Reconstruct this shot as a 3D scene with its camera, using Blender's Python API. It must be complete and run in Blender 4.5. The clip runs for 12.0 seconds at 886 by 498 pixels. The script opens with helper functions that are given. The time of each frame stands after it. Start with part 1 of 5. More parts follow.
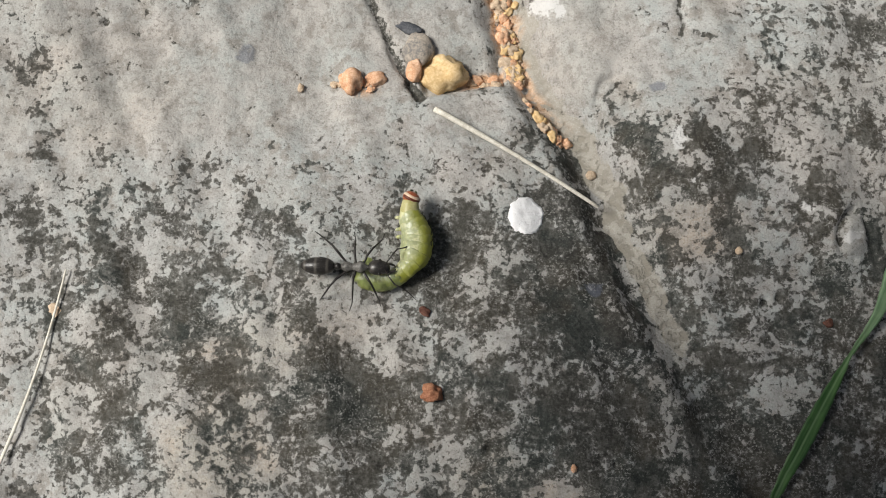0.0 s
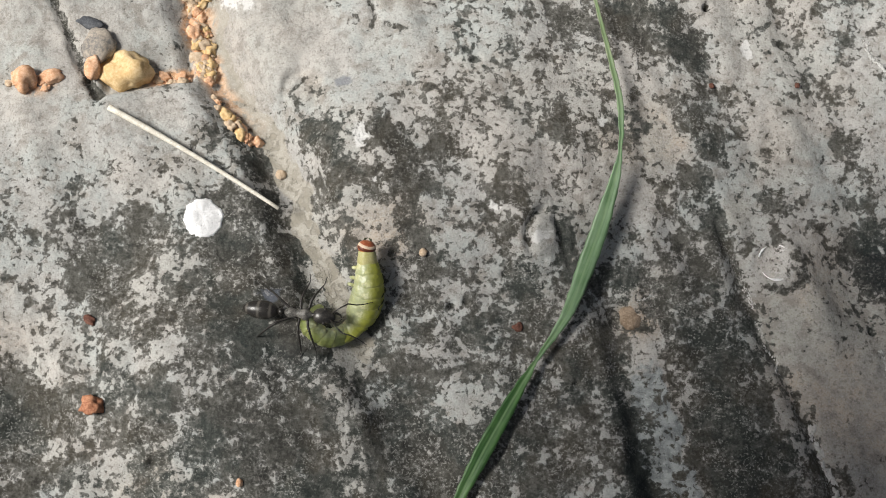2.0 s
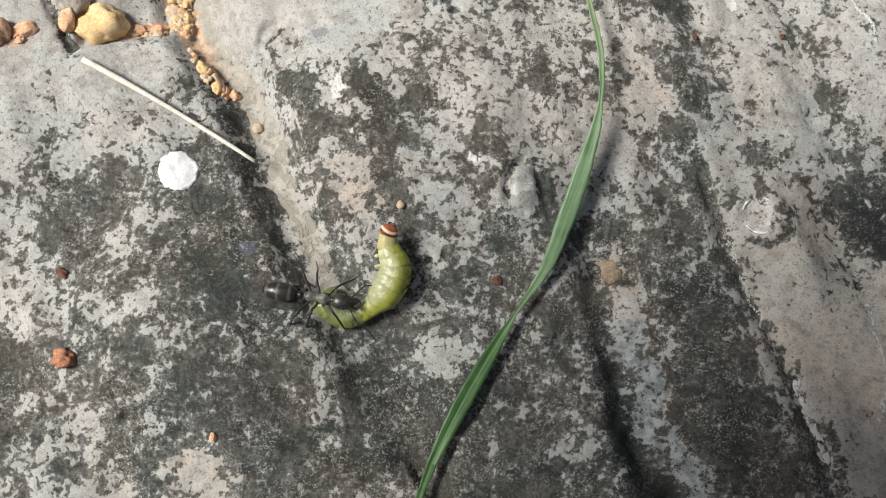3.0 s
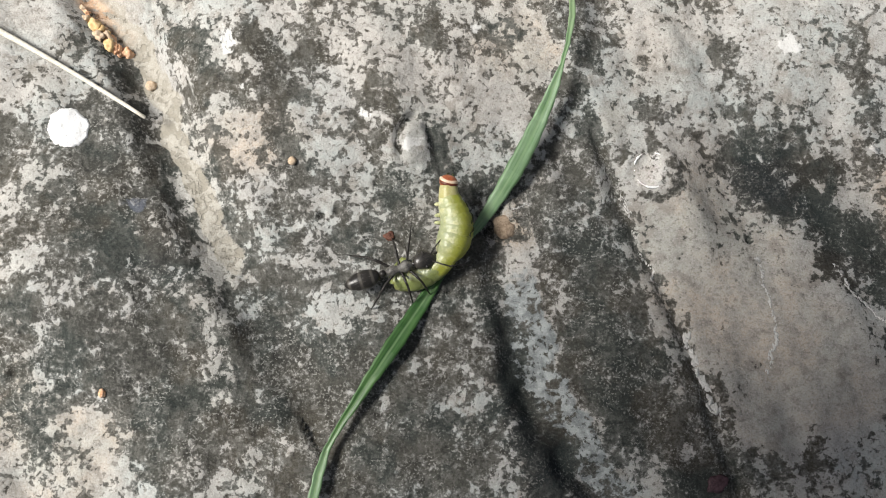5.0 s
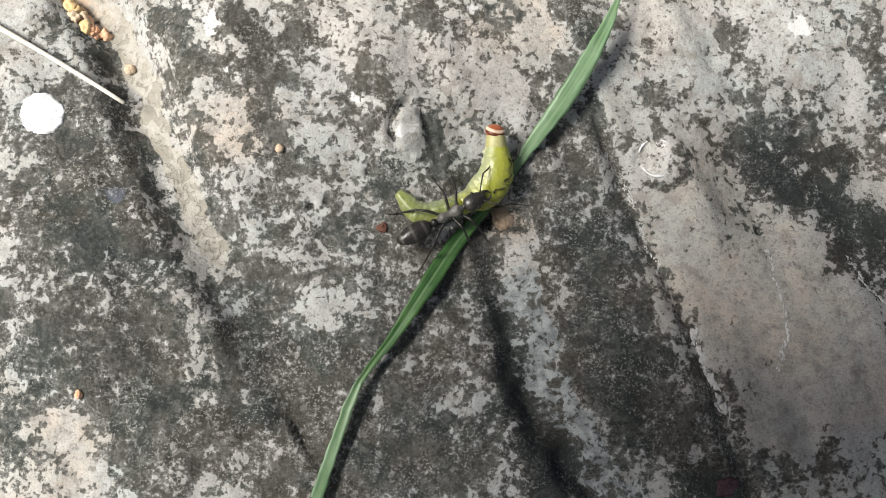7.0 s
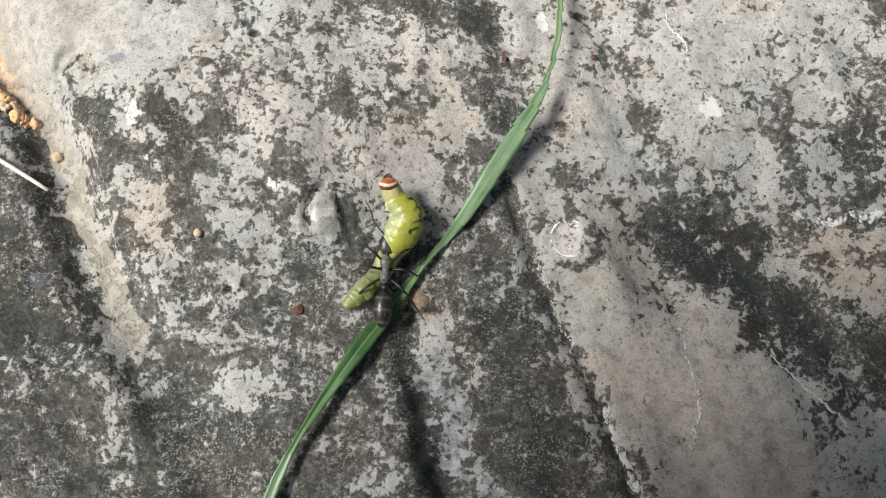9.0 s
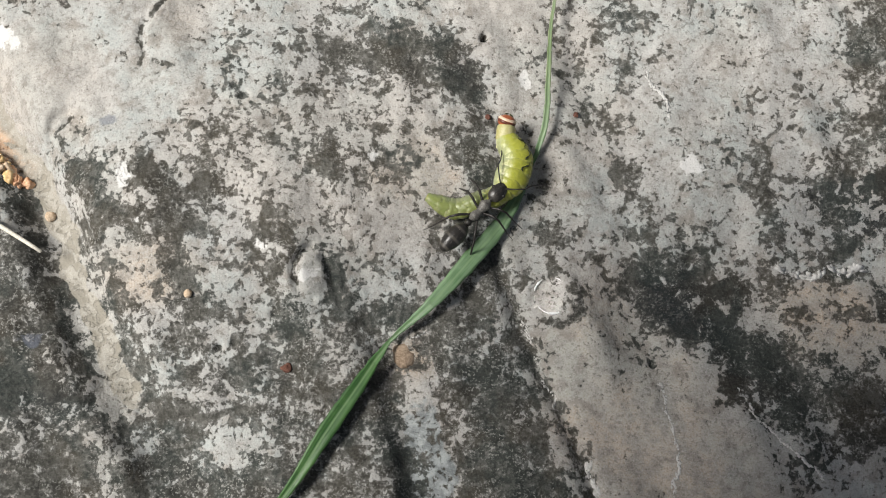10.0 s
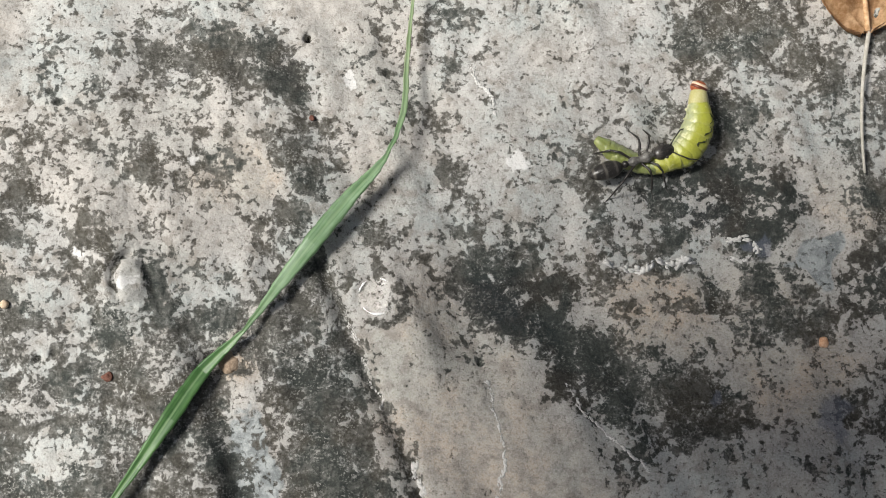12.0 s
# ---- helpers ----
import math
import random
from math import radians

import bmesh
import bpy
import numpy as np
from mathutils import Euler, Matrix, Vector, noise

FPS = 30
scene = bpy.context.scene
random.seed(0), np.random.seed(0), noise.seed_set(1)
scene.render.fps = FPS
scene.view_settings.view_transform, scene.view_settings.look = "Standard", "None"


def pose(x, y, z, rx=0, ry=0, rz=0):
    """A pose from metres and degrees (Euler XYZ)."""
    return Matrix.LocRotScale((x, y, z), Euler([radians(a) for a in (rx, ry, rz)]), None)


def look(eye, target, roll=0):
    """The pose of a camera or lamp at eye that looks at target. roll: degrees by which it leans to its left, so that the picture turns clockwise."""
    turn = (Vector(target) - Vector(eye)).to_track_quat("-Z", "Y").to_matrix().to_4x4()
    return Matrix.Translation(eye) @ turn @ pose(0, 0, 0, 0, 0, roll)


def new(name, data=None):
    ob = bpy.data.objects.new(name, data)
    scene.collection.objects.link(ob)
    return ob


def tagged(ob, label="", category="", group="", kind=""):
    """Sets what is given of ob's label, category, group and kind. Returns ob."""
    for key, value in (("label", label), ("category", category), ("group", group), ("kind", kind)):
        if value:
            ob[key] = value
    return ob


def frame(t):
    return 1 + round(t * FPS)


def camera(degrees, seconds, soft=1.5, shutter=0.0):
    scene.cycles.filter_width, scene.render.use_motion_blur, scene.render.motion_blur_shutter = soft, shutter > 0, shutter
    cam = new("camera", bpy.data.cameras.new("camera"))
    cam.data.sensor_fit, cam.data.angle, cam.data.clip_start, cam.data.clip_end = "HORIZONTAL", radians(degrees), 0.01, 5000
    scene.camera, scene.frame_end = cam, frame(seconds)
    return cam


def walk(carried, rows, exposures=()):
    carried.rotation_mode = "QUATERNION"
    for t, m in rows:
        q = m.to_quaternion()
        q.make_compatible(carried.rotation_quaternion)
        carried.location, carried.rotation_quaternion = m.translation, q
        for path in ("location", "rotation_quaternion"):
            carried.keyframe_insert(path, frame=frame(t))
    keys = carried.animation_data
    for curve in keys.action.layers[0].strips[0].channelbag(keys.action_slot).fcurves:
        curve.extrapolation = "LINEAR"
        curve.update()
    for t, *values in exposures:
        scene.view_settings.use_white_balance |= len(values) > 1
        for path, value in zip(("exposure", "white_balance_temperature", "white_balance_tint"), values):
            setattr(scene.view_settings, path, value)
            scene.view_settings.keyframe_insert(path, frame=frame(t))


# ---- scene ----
cam = camera(43.5, 12.0, soft=1.0)
ROWS = [
    (0, -0.00195, 0.00025, 0.15767, 9.924, -2.198, -0.003),
    (0.5, 0.00574, -0.00034, 0.15485, 9.971, -1.960, -0.231),
    (1, 0.01459, 0.00283, 0.15255, 8.990, -1.861, -0.380),
    (1.5, 0.02734, 0.00125, 0.15316, 9.570, -1.769, -0.471),
    (2, 0.04445, 0.00312, 0.15270, 9.389, -1.834, -0.580),
    (2.5, 0.04692, -0.00042, 0.15276, 9.448, -1.684, -0.743),
    (3, 0.04870, -0.00343, 0.14928, 9.587, -1.373, -0.567),
    (3.2, 0.04874, -0.00646, 0.14651, 9.906, -1.326, -0.574),
    (4.8, 0.06083, -0.00933, 0.14769, 9.450, -2.866, -1.232),
    (5, 0.05967, -0.00770, 0.14919, 8.877, -2.673, -1.145),
    (5.5, 0.06329, -0.01017, 0.14862, 10.677, -2.922, -1.426),
    (6, 0.05949, -0.00928, 0.14246, 10.113, -3.104, -1.359),
    (6.5, 0.05808, -0.00759, 0.13827, 8.824, -3.435, -1.345),
    (7, 0.05861, -0.00668, 0.14176, 8.547, -3.442, -1.346),
    (7.5, 0.06386, -0.00306, 0.14411, 9.052, -3.740, -1.554),
    (9.3, 0.07218, -0.00469, 0.14663, 11.711, -2.320, -1.721),
    (9.5, 0.07078, -0.00063, 0.14954, 10.684, -2.582, -1.795),
    (10, 0.07486, 0.00469, 0.15083, 10.738, -2.144, -1.896),
    (10.5, 0.08850, 0.00723, 0.15034, 11.591, -2.046, -2.514),
    (11, 0.09429, 0.00188, 0.15394, 11.194, -2.901, -3.071),
    (11.5, 0.09349, 0.00002, 0.14927, 11.605, -2.833, -3.215),
    (12, 0.09426, 0.00430, 0.15102, 10.723, -3.613, -3.712),
]
EXPOSURES = [(0.0, -0.13), (2.5, 0.12), (5.0, 0.43), (7.5, 0.60), (10.0, 0.19), (12.0, 0.37)]
walk(cam, [(t, pose(x, y, z, rx, ry, rz)) for t, x, y, z, rx, ry, rz in ROWS], EXPOSURES)

# ---- light: a bright hazy sky and a soft sun from the west ----
SUN_HEIGHT, SUN_FROM = 50.0, 176.0
world = bpy.data.worlds.new("sky")
scene.world = world
world.use_nodes = True
nodes, links = world.node_tree.nodes, world.node_tree.links
sky = nodes.new("ShaderNodeTexSky")
sky.sky_type, sky.sun_disc = "NISHITA", False
sky.sun_elevation, sky.sun_rotation = radians(SUN_HEIGHT), radians(90 - SUN_FROM)
sky.dust_density = 4.0
haze = nodes.new("ShaderNodeHueSaturation")
haze.inputs["Saturation"].default_value = 0.5
links.new(sky.outputs[0], haze.inputs["Color"])
links.new(haze.outputs[0], nodes["Background"].inputs[0])
nodes["Background"].inputs[1].default_value = 0.044
sun = new("sun", bpy.data.lights.new("sun", "SUN"))
sun.data.energy, sun.data.angle, sun.data.color = 4.75, radians(19), (1.0, 0.968, 0.915)
a, b = radians(SUN_FROM), radians(SUN_HEIGHT)
sun.matrix_world = look((math.cos(a) * math.cos(b), math.sin(a) * math.cos(b), math.sin(b)), (0, 0, 0))


# ---- materials ----
def material(name, rough=0.7, specular=0.3):
    m = bpy.data.materials.new(name)
    m.use_nodes = True
    p = m.node_tree.nodes["Principled BSDF"]
    p.inputs["Roughness"].default_value, p.inputs["Specular IOR Level"].default_value = rough, specular
    return m, m.node_tree, p


def node(tree, kind, *inputs, **settings):
    n = tree.nodes.new(kind)
    if "operation" in settings:
        n.operation = settings["operation"]
    if "attribute_name" in settings:
        n.attribute_name = settings["attribute_name"]
    if "interpolation_type" in settings:
        n.interpolation_type = settings["interpolation_type"]
    if "data_type" in settings:
        n.data_type, n.blend_type = settings["data_type"], settings["blend_type"]
    for key, value in inputs:
        if isinstance(value, bpy.types.NodeSocket):
            tree.links.new(value, n.inputs[key])
        else:
            n.inputs[key].default_value = value
    return n


def place(tree):
    return node(tree, "ShaderNodeTexCoord").outputs["Object"]


def grain(tree, where, scale, detail=4.0, rough=0.6, warp=0.0):
    return node(tree, "ShaderNodeTexNoise", ("Vector", where), ("Scale", scale), ("Detail", detail), ("Roughness", rough), ("Distortion", warp)).outputs["Fac"]


def maths(tree, op, a, b=0.0, c=0.0):
    return node(tree, "ShaderNodeMath", (0, a), (1, b), (2, c), operation=op).outputs[0]


def soft_step(tree, v, lo, hi, a=0.0, b=1.0):
    return node(tree, "ShaderNodeMapRange", ("Value", v), ("From Min", lo), ("From Max", hi), ("To Min", a), ("To Max", b), interpolation_type="SMOOTHSTEP").outputs[0]


def blend(tree, w, a, b, mode="MIX"):
    n = node(tree, "ShaderNodeMix", data_type="RGBA", blend_type=mode)
    for socket, value in ((n.inputs[0], w), (n.inputs[6], a), (n.inputs[7], b)):
        if isinstance(value, bpy.types.NodeSocket):
            tree.links.new(value, socket)
        else:
            socket.default_value = (*value, 1.0) if isinstance(value, tuple) else value
    return n.outputs[2]


def relieve(tree, p, height, strength=0.5, distance=0.0002):
    tree.links.new(node(tree, "ShaderNodeBump", ("Height", height), ("Strength", strength), ("Distance", distance)).outputs[0], p.inputs["Normal"])


def painted(name, dark, light, scale, rough=0.7, specular=0.3, bump=0.4, lo=0.35, hi=0.65, distance=0.0001):
    """Two colours mixed by coarse and fine grain, with a fine relief."""
    m, t, p = material(name, rough, specular)
    at = place(t)
    coarse, fine = grain(t, at, scale, 5, 0.65), grain(t, at, scale * 6, 3, 0.6)
    both = maths(t, "MULTIPLY_ADD", fine, 0.45, maths(t, "MULTIPLY", coarse, 0.55))
    t.links.new(blend(t, soft_step(t, both, lo, hi), dark, light), p.inputs["Base Color"])
    relieve(t, p, both, bump, distance)
    return m


def make_ground_material():
    m, t, p = material("lichen_concrete", 0.90, 0.14)
    at = place(t)
    attr = {k: node(t, "ShaderNodeAttribute", attribute_name=k).outputs["Fac"] for k in ("cover", "warmth", "soot_shade", "plain", "chalk", "clay", "blue", "mortar")}
    n8 = grain(t, at, 5200, 2, 0.6)
    n1, n2 = grain(t, at, 230, 7, 0.62, 0.5), grain(t, at, 620, 5, 0.60, 0.5)
    n3, n4 = grain(t, at, 3200, 2, 0.5), grain(t, at, 95, 4, 0.6)
    n5 = grain(t, node(t, "ShaderNodeVectorMath", (0, at), (1, (3.1, 7.7, 1.3)), operation="ADD").outputs[0], 560, 4, 0.6)
    n6 = grain(t, node(t, "ShaderNodeVectorMath", (0, at), (1, (5.1, 2.7, 4.3)), operation="ADD").outputs[0], 1500, 3, 0.55)
    v = maths(t, "MULTIPLY_ADD", n1, 0.95, maths(t, "MULTIPLY_ADD", n2, 1.10, maths(t, "MULTIPLY", n6, 0.60)))
    v = maths(t, "MULTIPLY_ADD", maths(t, "SUBTRACT", attr["cover"], 0.5), 0.68, maths(t, "SUBTRACT", v, 0.826))
    crust = soft_step(t, v, 0.475, 0.525)
    thin = soft_step(t, v, 0.30, 0.56)
    # bare dark ground between the crusts; the blue-black tint also paints in shade
    dark = blend(t, attr["soot_shade"], (0.062, 0.060, 0.052), (0.013, 0.018, 0.021))
    n7 = grain(t, node(t, "ShaderNodeVectorMath", (0, at), (1, (9.1, 4.4, 2.2)), operation="ADD").outputs[0], 42, 4, 0.6)
    dark = blend(t, soft_step(t, n7, 0.44, 0.56, 0.0, 0.4), dark, (0.070, 0.058, 0.042))
    dark = blend(t, soft_step(t, n4, 0.42, 0.62), dark, blend(t, 0.6, dark, (0.085, 0.084, 0.073)))
    dark = blend(t, maths(t, "MULTIPLY", soft_step(t, n6, 0.565, 0.60, 0.0, 0.5), maths(t, "MULTIPLY", soft_step(t, attr["soot_shade"], 0.9, 0.2, 0.25, 1.0), soft_step(t, n1, 0.40, 0.52, 0.1, 1.0))), dark, (0.25, 0.245, 0.23))
    dark = blend(t, soft_step(t, n5, 0.46, 0.34, 0.0, 0.5), dark, (0.020, 0.020, 0.019))
    dark = blend(t, soft_step(t, maths(t, "MULTIPLY_ADD", attr["soot_shade"], 0.12, n4), 0.50, 0.62, 0.0, 0.6), dark, (0.023, 0.033, 0.032))
    # a thin grey film of old crust over part of the bare ground
    n9 = grain(t, node(t, "ShaderNodeVectorMath", (0, at), (1, (1.7, 8.3, 6.1)), operation="ADD").outputs[0], 420, 6, 0.62, 0.4)
    film = maths(t, "MULTIPLY", soft_step(t, maths(t, "MULTIPLY_ADD", n6, 0.35, maths(t, "MULTIPLY", n9, 0.65)), 0.46, 0.58), maths(t, "SUBTRACT", 0.60, maths(t, "MULTIPLY", attr["soot_shade"], 0.58)))
    dark = blend(t, film, dark, blend(t, n4, (0.115, 0.106, 0.090), (0.140, 0.145, 0.136)))
    
    # pale grains strewn over the bare ground, dense here and sparse there
    strewn = maths(t, "MULTIPLY", soft_step(t, n1, 0.42, 0.56, 0.15, 1.0), soft_step(t, attr["soot_shade"], 1.0, 0.2, 0.3, 1.0))
    dark = blend(t, maths(t, "MULTIPLY", soft_step(t, n3, 0.575, 0.63, 0.0, 0.75), strewn), dark, (0.30, 0.295, 0.275))
    dark = blend(t, soft_step(t, n3, 0.42, 0.34, 0.0, 0.45), dark, (0.016, 0.016, 0.015))
    # crusts, greyer and greener or sandy
    light = blend(t, attr["warmth"], (0.41, 0.404, 0.388), (0.415, 0.333, 0.252))
    light = blend(t, soft_step(t, n4, 0.40, 0.60), light, blend(t, 0.5, light, (0.340, 0.390, 0.380)))
    # the same tint greys the crust, for dirt and for painted-in shade alike
    light = blend(t, maths(t, "MULTIPLY", attr["soot_shade"], 0.75), light, (0.235, 0.245, 0.245))
    light = blend(t, soft_step(t, n7, 0.46, 0.58, 0.0, 0.3), light, (0.47, 0.405, 0.345))
    light = blend(t, soft_step(t, n5, 0.44, 0.58), blend(t, 0.5, light, (0.28, 0.27, 0.25)), light)
    light = blend(t, soft_step(t, n3, 0.38, 0.62, 0.0, 0.3), light, (0.51, 0.498, 0.475))
    mottle = maths(t, "MULTIPLY_ADD", n1, 0.5, maths(t, "MULTIPLY", n5, 0.5))
    light = blend(t, soft_step(t, mottle, 0.50, 0.38, 0.0, 0.6), light, (0.24, 0.215, 0.185))
    pits = maths(t, "MULTIPLY", soft_step(t, n6, 0.425, 0.365), soft_step(t, attr["cover"], 0.98, 0.7, 0.32, 0.65))
    light = blend(t, pits, light, (0.135, 0.122, 0.105))
    light = blend(t, soft_step(t, n3, 0.39, 0.33, 0.0, 0.3), light, (0.14, 0.13, 0.115))
    ash = blend(t, soft_step(t, n5, 0.4, 0.6), (0.17, 0.19, 0.195), (0.33, 0.355, 0.355))
    light = blend(t, soft_step(t, maths(t, "MULTIPLY_ADD", n2, 0.8, maths(t, "SUBTRACT", attr["mortar"], 0.4)), 0.3, 0.55, 0.0, 0.9), light, blend(t, pits, ash, (0.06, 0.065, 0.065)))
    shade = blend(t, maths(t, "MULTIPLY", thin, maths(t, "MULTIPLY_ADD", attr["soot_shade"], -0.22, 0.35)), dark, light)
    colour = blend(t, crust, shade, light)
    sand = blend(t, soft_step(t, n2, 0.35, 0.65), (0.30, 0.278, 0.232), (0.39, 0.368, 0.322))
    colour = blend(t, maths(t, "MULTIPLY", soft_step(t, maths(t, "MULTIPLY_ADD", n1, 0.8, maths(t, "MULTIPLY_ADD", n6, 0.6, maths(t, "SUBTRACT", attr["plain"], 0.7))), 0.38, 0.58), 0.9), colour, sand)
    colour = blend(t, maths(t, "MULTIPLY", attr["clay"], soft_step(t, n5, 0.38, 0.5)), colour, blend(t, soft_step(t, n2, 0.4, 0.6), (0.46, 0.27, 0.15), (0.70, 0.48, 0.32)))
    colour = blend(t, soft_step(t, maths(t, "MULTIPLY_ADD", n2, 1.2, maths(t, "MULTIPLY_ADD", n6, 0.8, maths(t, "SUBTRACT", attr["blue"], 1.0))), 0.40, 0.80, 0.0, 0.55), colour, (0.115, 0.13, 0.17))
    ragged = maths(t, "MULTIPLY_ADD", n2, 1.5, maths(t, "MULTIPLY_ADD", n6, 1.3, -1.4))
    flake = maths(t, "MULTIPLY", soft_step(t, maths(t, "ADD", attr["chalk"], ragged), 0.40, 0.70), 0.8)
    colour = blend(t, flake, colour, (0.66, 0.655, 0.64))
    colour = blend(t, soft_step(t, n8, 0.44, 0.30, 0.0, 0.22), colour, blend(t, 0.75, colour, (0.03, 0.029, 0.026)))
    colour = blend(t, maths(t, "MULTIPLY", soft_step(t, n8, 0.56, 0.70, 0.0, 0.28), maths(t, "MULTIPLY_ADD", crust, 0.92, 0.08)), colour, (0.66, 0.65, 0.62))
    t.links.new(colour, p.inputs["Base Color"])
    high = maths(t, "MULTIPLY_ADD", crust, 1.0, maths(t, "MULTIPLY_ADD", n8, 0.22, maths(t, "MULTIPLY_ADD", n6, 0.6, n2)))
    relieve(t, p, high, 0.7, 0.00028)
    return m


GROUND = make_ground_material()
YELLOW_STONE = painted("ochre_stone", (0.60, 0.40, 0.18), (0.85, 0.65, 0.38), 420, 0.9, 0.15, 0.8)
ORANGE_STONE = painted("orange_stone", (0.56, 0.29, 0.155), (0.84, 0.57, 0.39), 600, 0.9, 0.15, 0.8)
GREY_STONE = painted("grey_stone", (0.17, 0.165, 0.16), (0.46, 0.40, 0.33), 500, 0.9, 0.15, 0.8)
TAN_STONE = painted("tan_stone", (0.42, 0.31, 0.21), (0.68, 0.55, 0.41), 600, 0.9, 0.15, 0.8)
BROWN_STONE = painted("brown_stone", (0.20, 0.145, 0.10), (0.40, 0.31, 0.23), 600, 0.9, 0.15, 0.8)
RED_STONE = painted("red_stone", (0.26, 0.095, 0.05), (0.56, 0.28, 0.16), 800, 0.75, 0.3, 0.8)
SLATE = painted("slate", (0.055, 0.06, 0.07), (0.14, 0.145, 0.155), 600, 0.8, 0.3, 0.6)
CHALK = painted("lime", (0.48, 0.47, 0.45), (0.72, 0.71, 0.69), 700, 0.92, 0.15, 0.5)
DROPPING = painted("white_paint", (0.34, 0.34, 0.35), (0.93, 0.93, 0.93), 1500, 0.95, 0.1, 0.7, 0.33, 0.43, 0.0002)
STRAW = painted("straw", (0.56, 0.52, 0.43), (0.80, 0.77, 0.68), 900, 0.6, 0.35, 0.3)
DRY_LEAF = painted("dry_leaf", (0.36, 0.19, 0.08), (0.72, 0.50, 0.30), 260, 0.65, 0.3, 0.5)
EARTH = painted("dark_earth", (0.075, 0.03, 0.022), (0.22, 0.11, 0.08), 900, 0.85, 0.2, 0.6)
STALK = painted("leaf_stalk", (0.34, 0.32, 0.27), (0.50, 0.48, 0.43), 700, 0.6, 0.35, 0.3)
PETAL = painted("purple_petal", (0.035, 0.018, 0.022), (0.10, 0.055, 0.065), 500, 0.6, 0.3, 0.3)
CHITIN = painted("black_chitin", (0.010, 0.009, 0.008), (0.085, 0.076, 0.066), 900, 0.33, 0.6, 0.4, 0.42, 0.68)
DOWN = painted("grey_down", (0.026, 0.025, 0.023), (0.21, 0.20, 0.18), 1200, 0.46, 0.5, 0.6)
m_, t_, p_ = material("sheen_banded_chitin", 0.34, 0.6)
x_ = node(t_, "ShaderNodeSeparateXYZ", ("Vector", place(t_))).outputs["X"]
fine_ = grain(t_, place(t_), 2600, 3, 0.6)
# grey bands: pale plate edges and sheen, put into the colour
bands_ = soft_step(t_, maths(t_, "MULTIPLY_ADD", fine_, 0.5, maths(t_, "SINE", maths(t_, "MULTIPLY", x_, 3900))), 0.75, 1.25)
t_.links.new(blend(t_, bands_, blend(t_, fine_, (0.008, 0.007, 0.006), (0.034, 0.030, 0.026)), (0.085, 0.077, 0.066)), p_.inputs["Base Color"])
relieve(t_, p_, fine_, 0.3, 0.0001)
SHEEN_BANDED = m_
LIMB = painted("leg_chitin", (0.010, 0.009, 0.008), (0.035, 0.030, 0.026), 2500, 0.42, 0.5, 0.3)
NECK = painted("pale_neck_skin", (0.40, 0.37, 0.13), (0.52, 0.49, 0.26), 900, 0.4, 0.45, 0.3)
HEAD = painted("orange_head", (0.26, 0.062, 0.026), (0.50, 0.165, 0.070), 1400, 0.35, 0.5, 0.2)
BROWN_HEAD = painted("brown_head", (0.085, 0.022, 0.012), (0.17, 0.050, 0.026), 1400, 0.35, 0.5, 0.2)
STRIPE = painted("cream_band", (0.62, 0.44, 0.30), (0.85, 0.72, 0.56), 1400, 0.4, 0.45, 0.2)
MARK = painted("dark_mark", (0.020, 0.022, 0.010), (0.06, 0.07, 0.02), 1500, 0.5, 0.4, 0.2)


CASE = painted("matt_case", (0.02, 0.02, 0.022), (0.035, 0.035, 0.038), 300, 0.6, 0.4, 0.2)
SCREEN = painted("dark_glass", (0.010, 0.010, 0.012), (0.014, 0.014, 0.016), 200, 0.08, 0.5, 0.0)


def make_skin(name, back, flank, clear):
    """Soft skin: a yellow-green back, a paler flank on one side, faint folds."""
    m, t, p = material(name, 0.36, 0.5)
    at = place(t)
    xyz = node(t, "ShaderNodeSeparateXYZ", ("Vector", at))
    fold = grain(t, at, 900, 3, 0.55)
    spots = grain(t, at, 2200, 2, 0.5)
    side = maths(t, "MULTIPLY_ADD", fold, 0.0016, xyz.outputs["X"])
    colour = blend(t, soft_step(t, side, 0.0008, -0.0010), back, flank)
    patch = maths(t, "SUBTRACT", 1.0, soft_step(t, maths(t, "ABSOLUTE", maths(t, "ADD", side, 0.0006)), 0.0002, 0.0010))
    colour = blend(t, maths(t, "MULTIPLY", patch, soft_step(t, grain(t, at, 650, 3, 0.6), 0.45, 0.6, 0.1, 0.75)), colour, (0.70, 0.69, 0.42))
    seam = soft_step(t, maths(t, "MULTIPLY_ADD", fold, 0.0004, maths(t, "ABSOLUTE", xyz.outputs["Y"])), 0.00078, 0.00092)
    colour = blend(t, maths(t, "MULTIPLY", seam, 0.10), colour, (0.66, 0.65, 0.34))
    colour = blend(t, soft_step(t, spots, 0.45, 0.33, 0.0, 0.3), colour, (0.24, 0.27, 0.06))
    colour = blend(t, soft_step(t, fold, 0.54, 0.66, 0.0, 0.5), colour, (0.60, 0.60, 0.32))
    t.links.new(colour, p.inputs["Base Color"])
    p.inputs["Subsurface Weight"].default_value = clear
    p.inputs["Subsurface Radius"].default_value = (0.0012, 0.0010, 0.0004)
    p.inputs["Subsurface Scale"].default_value = 1.0
    relieve(t, p, maths(t, "MULTIPLY_ADD", spots, 0.3, fold), 0.35, 0.0004)
    return m


SKIN = make_skin("caterpillar_skin", (0.38, 0.395, 0.055), (0.35, 0.38, 0.21), 0.15)
PALE_SKIN = make_skin("clear_skin", (0.37, 0.43, 0.14), (0.41, 0.46, 0.30), 0.2)
PALE_SKIN.node_tree.nodes["Principled BSDF"].inputs["Transmission Weight"].default_value = 0.45


